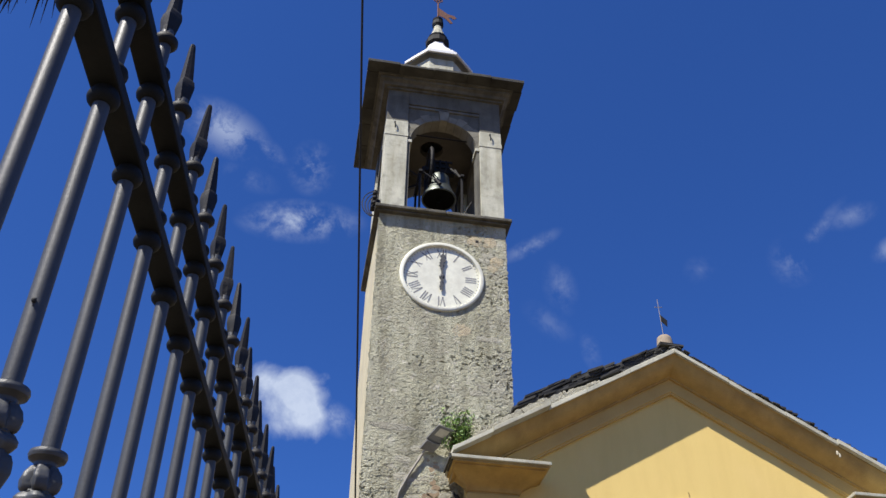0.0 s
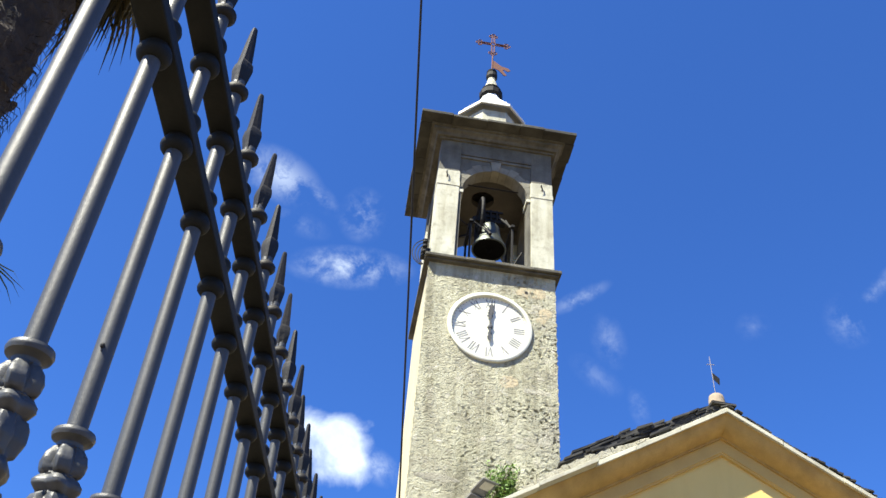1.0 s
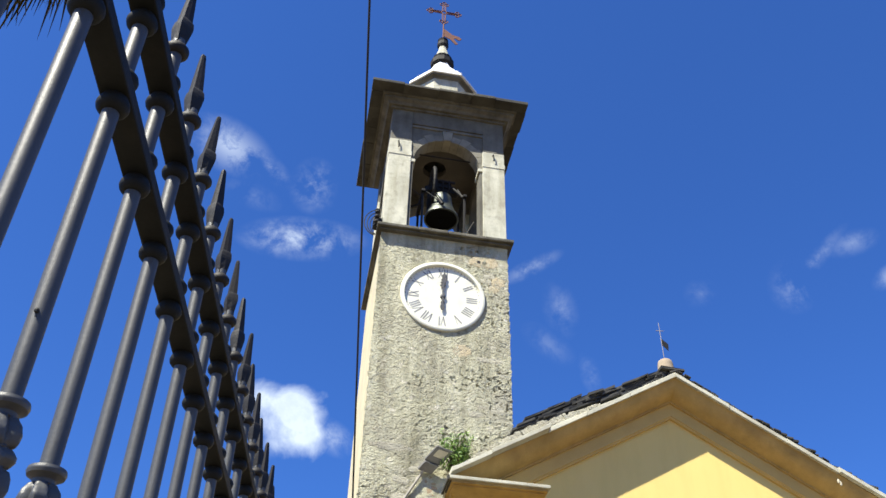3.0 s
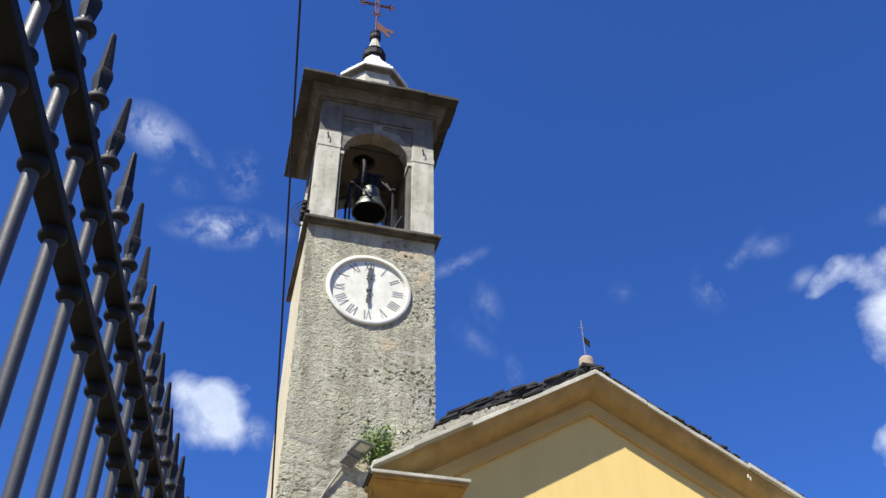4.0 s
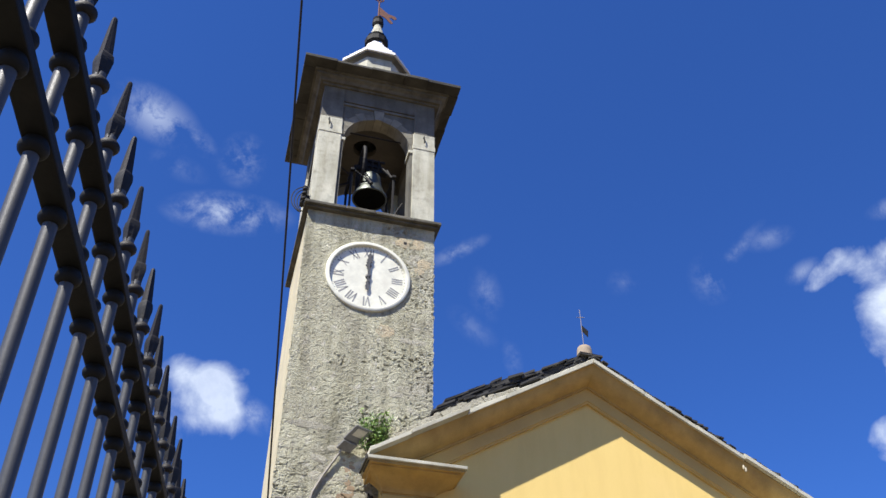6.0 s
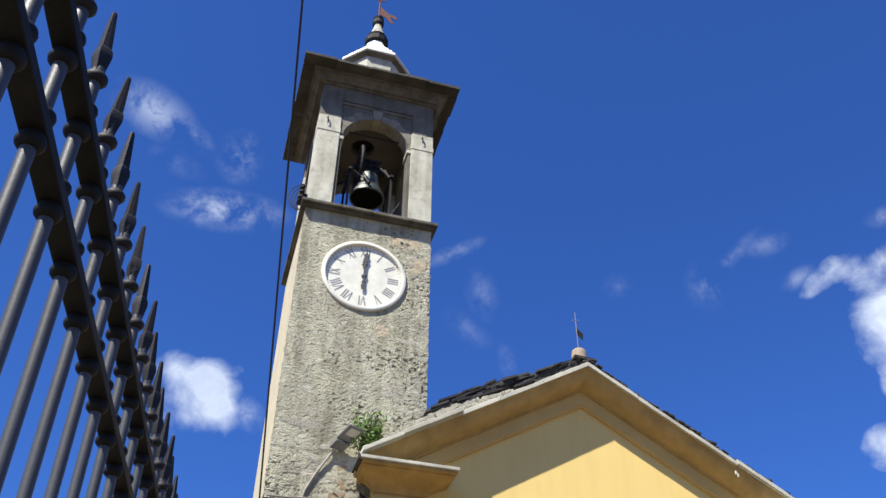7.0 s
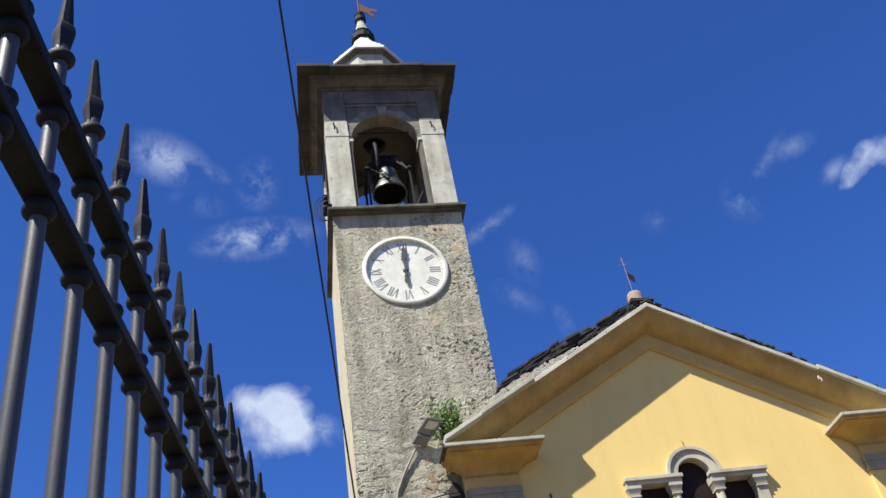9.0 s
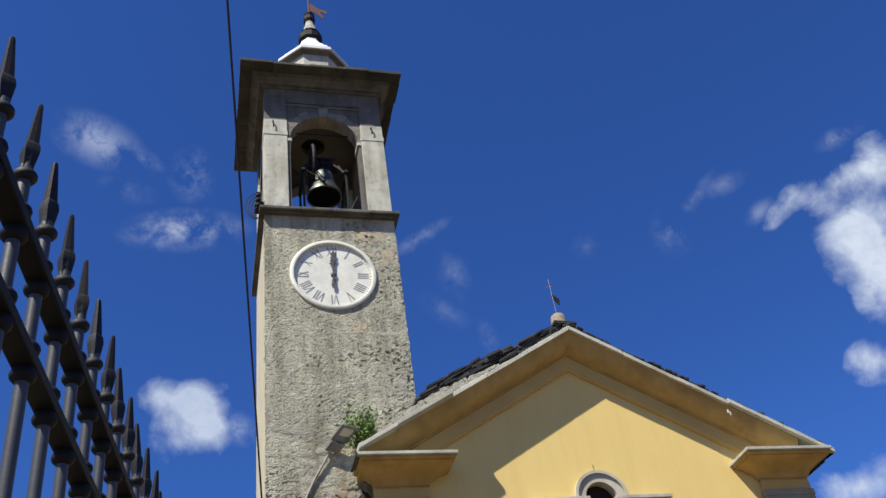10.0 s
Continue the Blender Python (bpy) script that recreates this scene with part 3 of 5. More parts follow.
part("bell_body", lathe(bmesh.new(), [(0.41, 0.0), (0.44, 0.015), (0.435, 0.06), (0.37, 0.2), (0.30, 0.40), (0.265, 0.60), (0.25, 0.74), (0.2, 0.81), (0.012, 0.84), (0.012, 0.80),
                                      (0.18, 0.76), (0.21, 0.72), (0.225, 0.55), (0.26, 0.36), (0.34, 0.16), (0.395, 0.03)], 40, (BX, BY, BZ), closed=True), BRONZE, bell, smooth=True)
# added black shell, as bounce light would brighten the bell's inside
part("bell_lining", lathe(bmesh.new(), [(0.388, 0.028), (0.333, 0.16), (0.253, 0.36), (0.218, 0.55), (0.200, 0.71), (0.012, 0.745)], 40, (BX, BY, BZ)), BELLSHADE, bell, "black inner shell standing in for the shade inside the bell", smooth=True)
part("clapper", lathe(bmesh.new(), [(0.02, 0.75), (0.025, 0.2), (0.07, 0.1), (0.08, 0.03), (0.05, -0.04), (0.015, -0.06)], 12, (BX, BY, BZ)), BELLSHADE, bell, smooth=True)
part("yoke", boxes((BX - 0.46, BX + 0.40, BY - 0.08, BY + 0.08, BZ + 0.92, BZ + 1.06), (BX - 0.24, BX + 0.24, BY - 0.07, BY + 0.07, BZ + 1.06, BZ + 1.34), bevel=0.02),
     DARKIRON, bell)
part("yoke_bar", boxes((BX - 0.12, BX + 0.32, BY - 0.12, BY - 0.082, BZ + 1.24, BZ + 1.30), bevel=0.008), DARKIRON, bell)
part("yoke_bar", boxes((BX - 0.10, BX + 0.30, BY - 0.12, BY - 0.082, BZ + 1.05, BZ + 1.10), bevel=0.008), DARKIRON, bell)
for dx in (-0.16, 0.0, 0.16):
    part("strap", tube(bmesh.new(), [(BX + dx * 0.6, BY - 0.06, BZ + 0.80), (BX + dx, BY - 0.13, BZ + 0.98), (BX + dx, BY - 0.12, BZ + 1.3)], 0.022), DARKIRON, bell)
ring = [(BX - 0.27, BY + 0.55 * math.cos(t), BZ + 1.0 + 0.62 * math.sin(t)) for t in (k * 2 * math.pi / 28 for k in range(29))]
part("wheel_rim", tube(bmesh.new(), ring, 0.045, 6), DARKIRON, bell)
for k in range(3):
    t = k * math.pi / 3 + 0.3
    part("wheel_spoke", tube(bmesh.new(), [(BX - 0.27, BY + 0.53 * math.cos(t), BZ + 1.0 + 0.6 * math.sin(t)),
                                           (BX - 0.27, BY - 0.53 * math.cos(t), BZ + 1.0 - 0.6 * math.sin(t))], 0.02), DARKIRON, bell)
part("hammer", tube(bmesh.new(), [(BX - 0.05, BY - 0.47, BZ + 0.12), (BX - 0.16, BY - 0.40, BZ + 0.36), (BX - 0.24, BY - 0.28, BZ + 0.62)], [0.045, 0.025, 0.02]), DARKIRON, bell)
for sx in (-1, 1):
    x = BX + sx * 0.53
    for yy in (-0.30, 0.5):
        part("frame_post", boxes((x - 0.028, x + 0.028, BY + yy - 0.028, BY + yy + 0.028, BZ0 + 0.02, BZ + 0.56), bevel=0.008), DARKIRON, bell, "dull grey iron post")
    part("frame_rail", boxes((x - 0.045, x + 0.045, BY - 0.4, BY + 0.6, BZ + 0.562, BZ + 0.63), bevel=0.008), DARKIRON, bell)
    part("frame_brace", tube(bmesh.new(), [(x * 0.9, BY - 0.3, BZ + 0.6), (x * 0.72, BY - 0.15, BZ + 0.98)], 0.03), DARKIRON, bell)
part("frame_brace", tube(bmesh.new(), [(-0.84, BY, BZ + 0.28), (-0.45, BY, BZ + 0.52)], 0.025), DARKIRON, bell)
part("frame_beam", boxes((-0.9, -0.40, BY - 0.1, BY - 0.02, BZ - 0.62, BZ - 0.5), bevel=0.01), DARKIRON, bell)
part("frame_beam", boxes((0.40, 0.9, BY + 0.1, BY + 0.2, BZ - 0.5, BZ - 0.36), bevel=0.01), DARKIRON, bell)
part("frame_beam", boxes((-0.88, 0.88, BY - 0.38, BY - 0.28, BZ0 + 0.03, BZ0 + 0.15), bevel=0.01), DARKIRON, bell)
part("frame_brace", tube(bmesh.new(), [(0.53, BY - 0.3, BZ + 0.58), (0.40, BY - 0.22, BZ + 0.80), (0.26, BY - 0.14, BZ + 1.02)], 0.035), DARKIRON, bell)
part("frame_brace", tube(bmesh.new(), [(0.50, BY - 0.34, BZ - 0.9), (0.66, BY - 0.3, BZ - 0.45), (0.80, BY - 0.2, BZ - 0.1)], 0.022), DARKIRON, bell)
part("cable", tube(bmesh.new(), [(-0.80, BY - 0.2, BZ + 0.75), (-0.62, BY - 0.3, BZ + 0.48), (-0.44, BY - 0.36, BZ + 0.56), (-0.26, BY - 0.38, BZ + 0.40), (-0.12, BY - 0.42, BZ + 0.24)], 0.014, 6), RUBBER, bell)
part("motor_box", boxes((0.50, 0.78, BY - 0.1, BY + 0.2, BZ0 + 0.02, BZ - 0.5), bevel=0.02), DARKIRON, bell)

# ---- clock ----
clock = thing("tower_clock", "white round tower clock with grey Roman numerals, both hands at twelve", "clock", at=(0, 0, 0))
KZ, KX = 14.05, -0.01
clock.location, clock.scale = (KX * 0.025, 0.08, KZ * 0.025), (0.975, 1.0, 0.975)
ydisc = lambda bm: bmesh.ops.rotate(bm, cent=(0, 0, 0), matrix=Matrix.Rotation(radians(90), 3, "X"), verts=bm.verts)


def facing(bm, y=0.0):
    """Turns a thing built flat (x, z up from the wall) to face the front of the tower."""
    ydisc(bm)
    bmesh.ops.translate(bm, vec=(KX, y, KZ), verts=bm.verts)
    return bm


part("rim", facing(lathe(bmesh.new(), [(0.885, 0.05), (0.885, 0.115), (0.90, 0.135), (0.955, 0.14), (0.98, 0.125), (0.985, 0.10), (0.975, -0.04), (0.9, -0.04)], 72)), WHITE, clock,
     "white raised rim", smooth=True)
part("dial", facing(lathe(bmesh.new(), [(0.90, -0.03), (0.90, 0.062)], 72)), WHITE, clock, "white dial with minute marks")


def numeral(text):
    """Strokes of a Roman numeral about its middle: x, z of both ends and width."""
    wid = {"I": 0.058, "V": 0.125, "X": 0.125}
    total = sum(wid[c] for c in text)
    x, h, out = -total / 2, 0.128, []
    for c in text:
        m = x + wid[c] / 2
        if c == "I":
            out.append(((m, -h), (m, h), 0.030))
        elif c == "V":
            out += [((m - 0.052, h), (m, -h), 0.030), ((m + 0.052, h), (m, -h), 0.014)]
        else:
            out += [((m - 0.052, h), (m + 0.052, -h), 0.030), ((m + 0.052, h), (m - 0.052, -h), 0.014)]
        x += wid[c]
    return out


def stroke(bm, p, q, w, y0, y1):
    p, q = Vector(p), Vector(q)
    d = (q - p).normalized()
    s = Vector((-d.y, d.x)) * w / 2
    solid(bm, [tuple(p + s), tuple(q + s), tuple(q - s), tuple(p - s)], y0, y1)


for k, text in enumerate(("XII", "I", "II", "III", "IIII", "V", "VI", "VII", "VIII", "IX", "X", "XI")):
    bm = bmesh.new()
    a = radians(-30 * k)
    rot = Matrix.Rotation(a, 2)
    mid = rot @ Vector((0, 0.685))
    for p, q, w in numeral(text):
        P, Q = rot @ Vector(p) + mid, rot @ Vector(q) + mid
        stroke(bm, (P.x + KX, P.y + KZ), (Q.x + KX, Q.y + KZ), w, -0.066, -0.06)
    part("numeral", bm, FADED, clock)
for k in range(60):
    bm = bmesh.new()
    a = radians(6 * k)
    u = Vector((math.sin(a), math.cos(a)))
    P, Q = u * 0.845, u * (0.872 if k % 5 else 0.88)
    stroke(bm, (P.x + KX, P.y + KZ), (Q.x + KX, Q.y + KZ), 0.014 if k % 5 else 0.024, -0.066, -0.06)
    part("minute_mark", bm, FADED, clock)


def hand(length, wide, tail, y, turn):
    bm = bmesh.new()
    shape = [(-0.016, 0), (-0.02, length * 0.45), (-wide, length * 0.56), (-wide * 0.5, length * 0.64), (-wide * 0.85, length * 0.72), (-0.014, length * 0.80), (0, length),
             (0.014, length * 0.80), (wide * 0.85, length * 0.72), (wide * 0.5, length * 0.64), (wide, length * 0.56), (0.02, length * 0.45), (0.016, 0),
             (0.022, -tail * 0.5), (0.05, -tail * 0.75), (0.03, -tail), (-0.03, -tail), (-0.05, -tail * 0.75), (-0.022, -tail * 0.5)]
    rot = Matrix.Rotation(radians(-turn), 2)
    pts = [rot @ Vector(p) for p in shape]
    solid(bm, [(p.x + KX, p.y + KZ) for p in pts], y, y - 0.012)
    return bm


part("hour_hand", hand(0.56, 0.075, 0.24, -0.085, -0.5), INK, clock)
part("minute_hand", hand(0.82, 0.07, 0.40, -0.105, 1.8), INK, clock)
part("hub", facing(lathe(bmesh.new(), [(0.06, 0.06), (0.06, 0.11), (0.03, 0.125)], 20)), INK, clock)

# ---- church ----
church = thing("church", "yellow plastered church front with a gable and deep cornices", "church")
AX, AZ = 4.74, 12.04          # gable apex, under the edge slab at its front
LX, LZ, RX, RZ = -0.12, 9.18, 9.86, 9.06
WY = -0.40
WX0, WX1 = 0.46, 9.38
rake_z = lambda x: AZ + ((LZ - AZ) * (AX - x) / (AX - LX) if x < AX else (RZ - AZ) * (x - AX) / (RX - AX))
WC, SZ = 4.80, 8.47
# front wall with the three-light window opening
win_hole = [(3.60, 6.1), (6.00, 6.1), (6.00, 8.37), (5.13, 8.37)] + arc(WC, SZ, 0.33, 0, 180, 14) + [(4.47, 8.37), (3.60, 8.37)]
bm = bmesh.new()
solid(bm, [(WX0, 0), (WX1, 0), (WX1, rake_z(WX1) - 0.25), (AX, AZ - 0.3), (WX0, rake_z(WX0) - 0.25)], WY, WY + 0.45, holes=[win_hole])
part("front_wall", bm, YELLOW, church, "smooth sunlit yellow plaster")
part("side_wall", boxes((1.55, 1.9, 0.06, 16, 0, 10.0)), YELLOW, church)
part("side_wall", boxes((8.87, 9.22, 0.06, 16, 0, 9.2)), YELLOW, church)
bm = bmesh.new()
solid(bm, [(1.9, 0), (8.87, 0), (8.87, 9.2), (AX, 11.6), (1.9, 10.0)], 15.6, 16.0)
part("back_wall", bm, YELLOW, church)
# room behind the window
part("inner_room", boxes((3.0, 6.6, 2.0, 2.1, 5.5, 9.4)), DARKROOM, church)
part("inner_room", boxes((2.9, 3.0, 0.06, 2.1, 5.5, 9.4)), DARKROOM, church)
part("inner_room", boxes((6.6, 6.7, 0.06, 2.1, 5.5, 9.4)), DARKROOM, church)
part("inner_room", boxes((2.9, 6.7, 0.06, 2.1, 9.4, 9.5)), DARKROOM, church)
part("inner_room", boxes((2.9, 6.7, 0.06, 2.1, 5.4, 5.5)), DARKROOM, church)

# raking cornice: (forward from the wall, drop below the slab)
RAKE = [(-0.30, 0.30), (-0.30, 0.02), (0.54, 0.0), (0.54, -0.045), (0.53, -0.055), (0.51, -0.12), (0.46, -0.21), (0.37, -0.29), (0.26, -0.345), (0.16, -0.37),
        (0.16, -0.41), (0.12, -0.41), (0.10, -0.45), (0.10, -0.68), (0.06, -0.68), (0.06, -0.74), (-0.05, -0.74)]
RAKE = [(o, min(d, 0.0)) for o, d in RAKE if d < 0.1]


def rake_stations(x0, x1, n=2, rough=0.0):
    """Cross-sections along the gable; rough makes the edge wavy."""
    def at(x):
        wob = rough * noise.fractal(Vector((x * 4.0, 1.7, 0)), 0.8, 2.0, 3)
        wob2 = rough * noise.fractal(Vector((x * 5.0, 9.2, 3)), 0.8, 2.0, 3)
        return lambda p: (x, WY - p[0] * (1 + wob2 * 0.3), rake_z(x) + p[1] + (wob if p[1] > 0.04 else 0))
    return [at(x0 + (x1 - x0) * i / (n - 1)) for i in range(n)]


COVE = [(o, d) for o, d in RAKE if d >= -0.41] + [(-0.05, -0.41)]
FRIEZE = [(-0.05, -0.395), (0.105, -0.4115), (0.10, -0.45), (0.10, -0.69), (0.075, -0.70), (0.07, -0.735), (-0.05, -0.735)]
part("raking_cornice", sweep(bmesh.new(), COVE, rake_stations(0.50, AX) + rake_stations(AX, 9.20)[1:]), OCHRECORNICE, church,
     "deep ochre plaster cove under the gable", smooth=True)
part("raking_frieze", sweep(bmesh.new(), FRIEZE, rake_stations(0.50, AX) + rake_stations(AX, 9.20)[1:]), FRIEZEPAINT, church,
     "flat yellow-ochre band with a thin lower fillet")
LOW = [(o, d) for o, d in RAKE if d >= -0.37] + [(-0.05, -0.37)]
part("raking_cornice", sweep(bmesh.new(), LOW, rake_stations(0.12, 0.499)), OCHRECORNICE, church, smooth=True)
# edge slabs along the gable
for x0, x1, fwd, lift in ((0.05, 0.80, 0.76, 0.0), (0.81, 1.94, 0.78, 0.010), (1.95, 2.75, 0.596, 0.006), (2.76, 3.7, 0.594, 0.002), (3.71, 4.735, 0.594, 0.005),
                          (4.745, 5.8, 0.61, 0.006), (5.81, 6.9, 0.60, 0.0), (6.91, 7.86, 0.61, 0.004), (7.87, 8.9, 0.64, 0.035), (8.91, 9.88, 0.64, 0.03)):
    sec = [(-0.3, 0.004), (0.546, 0.004), (0.546, -0.052), (fwd - 0.01, -0.058), (fwd, -0.048), (fwd, 0.038), (fwd - 0.012, 0.048), (-0.3, 0.06)]
    if x0 < 1.9:
        sec = [(o, d * 0.85) for o, d in sec]
    sec = [(o, d + lift) for o, d in sec]
    part("edge_slab", sweep(bmesh.new(), sec, rake_stations(x0, x1, 12, 0.014 if x0 < 2 else 0.010)), SLAB, church)


def cornice_return(x0, x1, p0, p1, top=9.10):
    """A piece of cornice over a corner pilaster: edge slab, cove, frieze, grey band, shaft."""
    d = top - 9.10
    part("return_slab", boxes((x0, x1, -1.18, WY + 0.02, top, top + 0.062), bevel=0.010), SLAB, church, "pale stone slab on the cornice return")
    bm = bmesh.new()
    steps = [(0.0, 8.76), (0.0, 8.79), (0.03, 8.79), (0.05, 8.83), (0.11, 8.885), (0.22, 8.935), (0.36, 9.00), (0.50, 9.03), (0.50, 9.055), (0.57, 9.055), (0.57, 9.097)]
    rings = []
    for o, z in steps:
        z += d
        k = o / 0.57
        a, b = p0 + (x0 + 0.04 - p0) * k, p1 + (x1 - 0.04 - p1) * k
        rings.append([bm.verts.new(p) for p in ((a, -0.50 - o * 1.105, z), (b, -0.50 - o * 1.105, z), (b, WY + 0.01, z), (a, WY + 0.01, z))])
    for r, s in zip(rings, rings[1:]):
        for i in range(4):
            bm.faces.new((r[i], r[(i + 1) % 4], s[(i + 1) % 4], s[i]))
    bm.faces.new(rings[0][::-1])
    bm.faces.new(rings[-1])
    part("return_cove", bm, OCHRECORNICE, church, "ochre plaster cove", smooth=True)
    part("pilaster", boxes((p0, p1, -0.50, WY + 0.01, 8.54 + d, 8.758 + d), bevel=0.006), FRIEZEPAINT, church)
    part("capital", boxes((p0 - 0.03, p1 + 0.03, -0.53, WY + 0.01, 8.42 + d, 8.54 + d), (p0 - 0.015, p1 + 0.015, -0.515, WY + 0.01, 8.33 + d, 8.42 + d),
                          (p0 - 0.03, p1 + 0.03, -0.53, WY + 0.01, 8.24 + d, 8.33 + d), bevel=0.008), GREYBAND, church, "grey painted capital band")
    part("pilaster", boxes((p0, p1, -0.475, WY + 0.01, 0, 8.238 + d), bevel=0.006), YELLOW, church)


part("cornice_corner", boxes((0.03, 0.16, -1.08, -0.62, 9.07, 9.165), bevel=0.01), EAVES, church, "dark stone block under the gable end")
# box added to turn the slab's pale sunlit end into a dark strip
part("slab_end", boxes((-0.025, 0.017, -1.17, WY - 0.12, 9.075, 9.166), bevel=0.012), EAVES, church, "thin dark box added over the end of the cornice slab")
cornice_return(0.02, 1.865, 0.44, 1.40)
cornice_return(7.78, 9.72, 8.31, 9.40, 9.055)
part("corner_wall", boxes((0.47, 1.6, 0.045, 0.06, 0, 8.0)), YELLOW, church)

# ---- church window ----
win = part("window", boxes((3.55, 6.05, -0.50, WY - 0.002, 6.0, 6.1), bevel=0.01), FRAMESTONE, church, "three-light window in pale stone with an arched middle")
bm = bmesh.new()
solid(bm, arc(WC, SZ, 0.55, 0, 180, 28) + arc(WC, SZ, 0.49, 180, 0, 28), WY - 0.10, WY - 0.001)
part("arch_hood", bm, FRAMESTONE, win)
bm = bmesh.new()
solid(bm, arc(WC, SZ, 0.488, 0, 180, 28) + arc(WC, SZ, 0.325, 180, 0, 28), WY - 0.055, WY + 0.44)
part("arch", bm, FRAMESTONE, win)
for x0, x1 in ((3.36, 4.51), (5.04, 6.22)):
    part("lintel", boxes((x0 + 0.025, x1 - 0.025, -0.51, WY + 0.44, 8.332, 8.40), (x0, x1, -0.56, WY - 0.001, 8.40, 8.47), bevel=0.008), FRAMESTONE, win)
for x, w in ((3.51, 0.20), (4.33, 0.17), (5.19, 0.17), (6.03, 0.20)):
    bm = bmesh.new()
    rings, yb = [], (WY + 0.44 if abs(x - WC) > 1 else -0.28)
    for o, z in ((0.0, 8.11), (0.012, 8.11), (0.012, 8.135), (0.0, 8.135), (0.008, 8.17), (0.032, 8.235), (0.036, 8.26), (0.046, 8.26), (0.046, 8.33)):
        h = w / 2 + o
        rings.append([bm.verts.new(p) for p in ((x - h, -0.475 - o, z), (x + h, -0.475 - o, z), (x + h, yb, z), (x - h, yb, z))])
    for r, s in zip(rings, rings[1:]):
        for i in range(4):
            bm.faces.new((r[i], r[(i + 1) % 4], s[(i + 1) % 4], s[i]))
    bm.faces.new(rings[0][::-1])
    bm.faces.new(rings[-1])
    part("capital", bm, FRAMESTONE, win)
    if abs(x - WC) < 1:
        part("column", lathe(bmesh.new(), [(0.105, 6.12), (0.10, 6.2), (0.092, 7.0), (0.082, 8.11)], 20, (x, -0.385, 0)), CREAM, win, "cream stone column", smooth=True)
    else:
        part("jamb", boxes((x - w / 2, x + w / 2, -0.45, WY + 0.445, 6.1, 8.11), bevel=0.008), FRAMESTONE, win)
part("iron_pin", tube(bmesh.new(), [(4.77, -0.46, 9.04), (4.765, -0.47, 9.10), (4.745, -0.48, 9.14)], 0.008, 5), RUST, win)
xm = 4.93
# dark sheet set close behind the frame in place of the opening's shade
part("pane", boxes((3.5, 6.1, -0.25, -0.24, 6.05, 8.86)), SHADEPANE, win, "dark window glass")
part("glazing_bar", boxes((xm - 0.011, xm + 0.011, -0.275, -0.252, 6.12, 7.80), bevel=0.003), BARWOOD, win)
part("glazing_bar", boxes((xm + 0.17, xm + 0.195, -0.275, -0.252, 6.12, 7.60), bevel=0.003), BARWOOD, win)
for z in (6.5, 7.0, 7.45, 7.72):
    part("glazing_bar", boxes((4.67, 5.07, -0.29, -0.276, z - 0.17, z - 0.146)), BARWOOD, win)

# ---- roof of the church ----
for side, xe in (("l", 1.52), ("r", 9.95)):
    bm = bmesh.new()
    pts = [(AX, AZ + 0.13), (xe, rake_z(xe) + 0.13), (xe, rake_z(xe) + 0.05), (AX, AZ + 0.05)]
    solid(bm, pts, -0.55 if side == "r" else -0.30, 16.2)
    part("roof", bm, SLATE, church, "dark stone slate roof")


def slate(bm, x0, x1, y0, y1, z0, z1, t, rnd):
    j = lambda s=0.03: rnd.uniform(-s, s)
    lo = [(x0, y0 + j(), z0), (x1, y0 + j(), z1), (x1, y1, z1), (x0, y1, z0)]
    a = [bm.verts.new(p) for p in lo]
    b = [bm.verts.new((p[0] + j(0.01), p[1] + j(0.012), p[2] + t)) for p in lo]
    bm.faces.new(a[::-1])
    bm.faces.new(b)
    for i in range(4):
        bm.faces.new((a[i], a[(i + 1) % 4], b[(i + 1) % 4], b[i]))


rnd = random.Random(5)
for side in (-1, 1):
    x = 1.34 if side < 0 else 9.8
    while (x < AX - 0.05) if side < 0 else (x > AX + 0.05):
        w = rnd.uniform(0.14, 0.30) if side < 0 else rnd.uniform(0.08, 0.13)
        layers = (6 if x < 1.5 else 7 if x < 2.6 else 6 if x < 3.2 else 5 if x < 4.0 else 4) if side < 0 else 2
        for L in range(2 if side < 0 and x < 2.9 else 1 if side < 0 and x < 3.6 else 0, layers):
            for y0 in (-0.97, -0.35) if L == layers - 1 or L < 3 else (-0.97,):
                bm = bmesh.new()
                t = rnd.uniform(0.036, 0.056) if side < 0 else rnd.uniform(0.02, 0.04)
                up = (0.088 + (0.05 if x < 2.9 else 0.02) if side < 0 else 0.085) + L * (0.058 if x < 2.8 else 0.052) + rnd.uniform(-0.008, 0.012)
                yy = y0 + rnd.uniform(0.0, 0.10) + (0.09 if side < 0 else 0.0)
                loose = 1.0 if side < 0 else 0.35
                xa, xb = x + side * rnd.uniform(-0.04, 0.08) * loose, x - side * (w + rnd.uniform(0.02, 0.16) * loose)
                tilt = rnd.uniform(0.0, 0.03) if side < 0 else 0.03
                slate(bm, xa, xb, yy, y0 + 0.66, rake_z(xa) + up + tilt, rake_z(xb) + up - tilt * 0.2, t, rnd)
                part("slate", bm, SLATE, church)
        x -= side * w
# ridge pieces
for i in range(6):
    bm = bmesh.new()
    slate(bm, AX - 0.26, AX + 0.26, -0.93 + i * 0.55, -0.36 + i * 0.55, AZ + 0.16, AZ + 0.16, 0.05, rnd)
    part("ridge_slab", bm, SLATE, church)
bm = bmesh.new()
for side in (-1, 1):
    for r in range(22):
        for c in range(14):
            xa = AX + side * (0.1 + r * 0.235)
            if xa < 1.6:
                continue
            slate(bm, xa, xa + side * 0.29, 1.1 + c + rnd.uniform(-0.06, 0.06), 2.06 + c, rake_z(xa) + 0.17, rake_z(xa + side * 0.29) + 0.2, 0.045, rnd)
tagged(part("slates", bm, SLATE, church), kind="stuff")
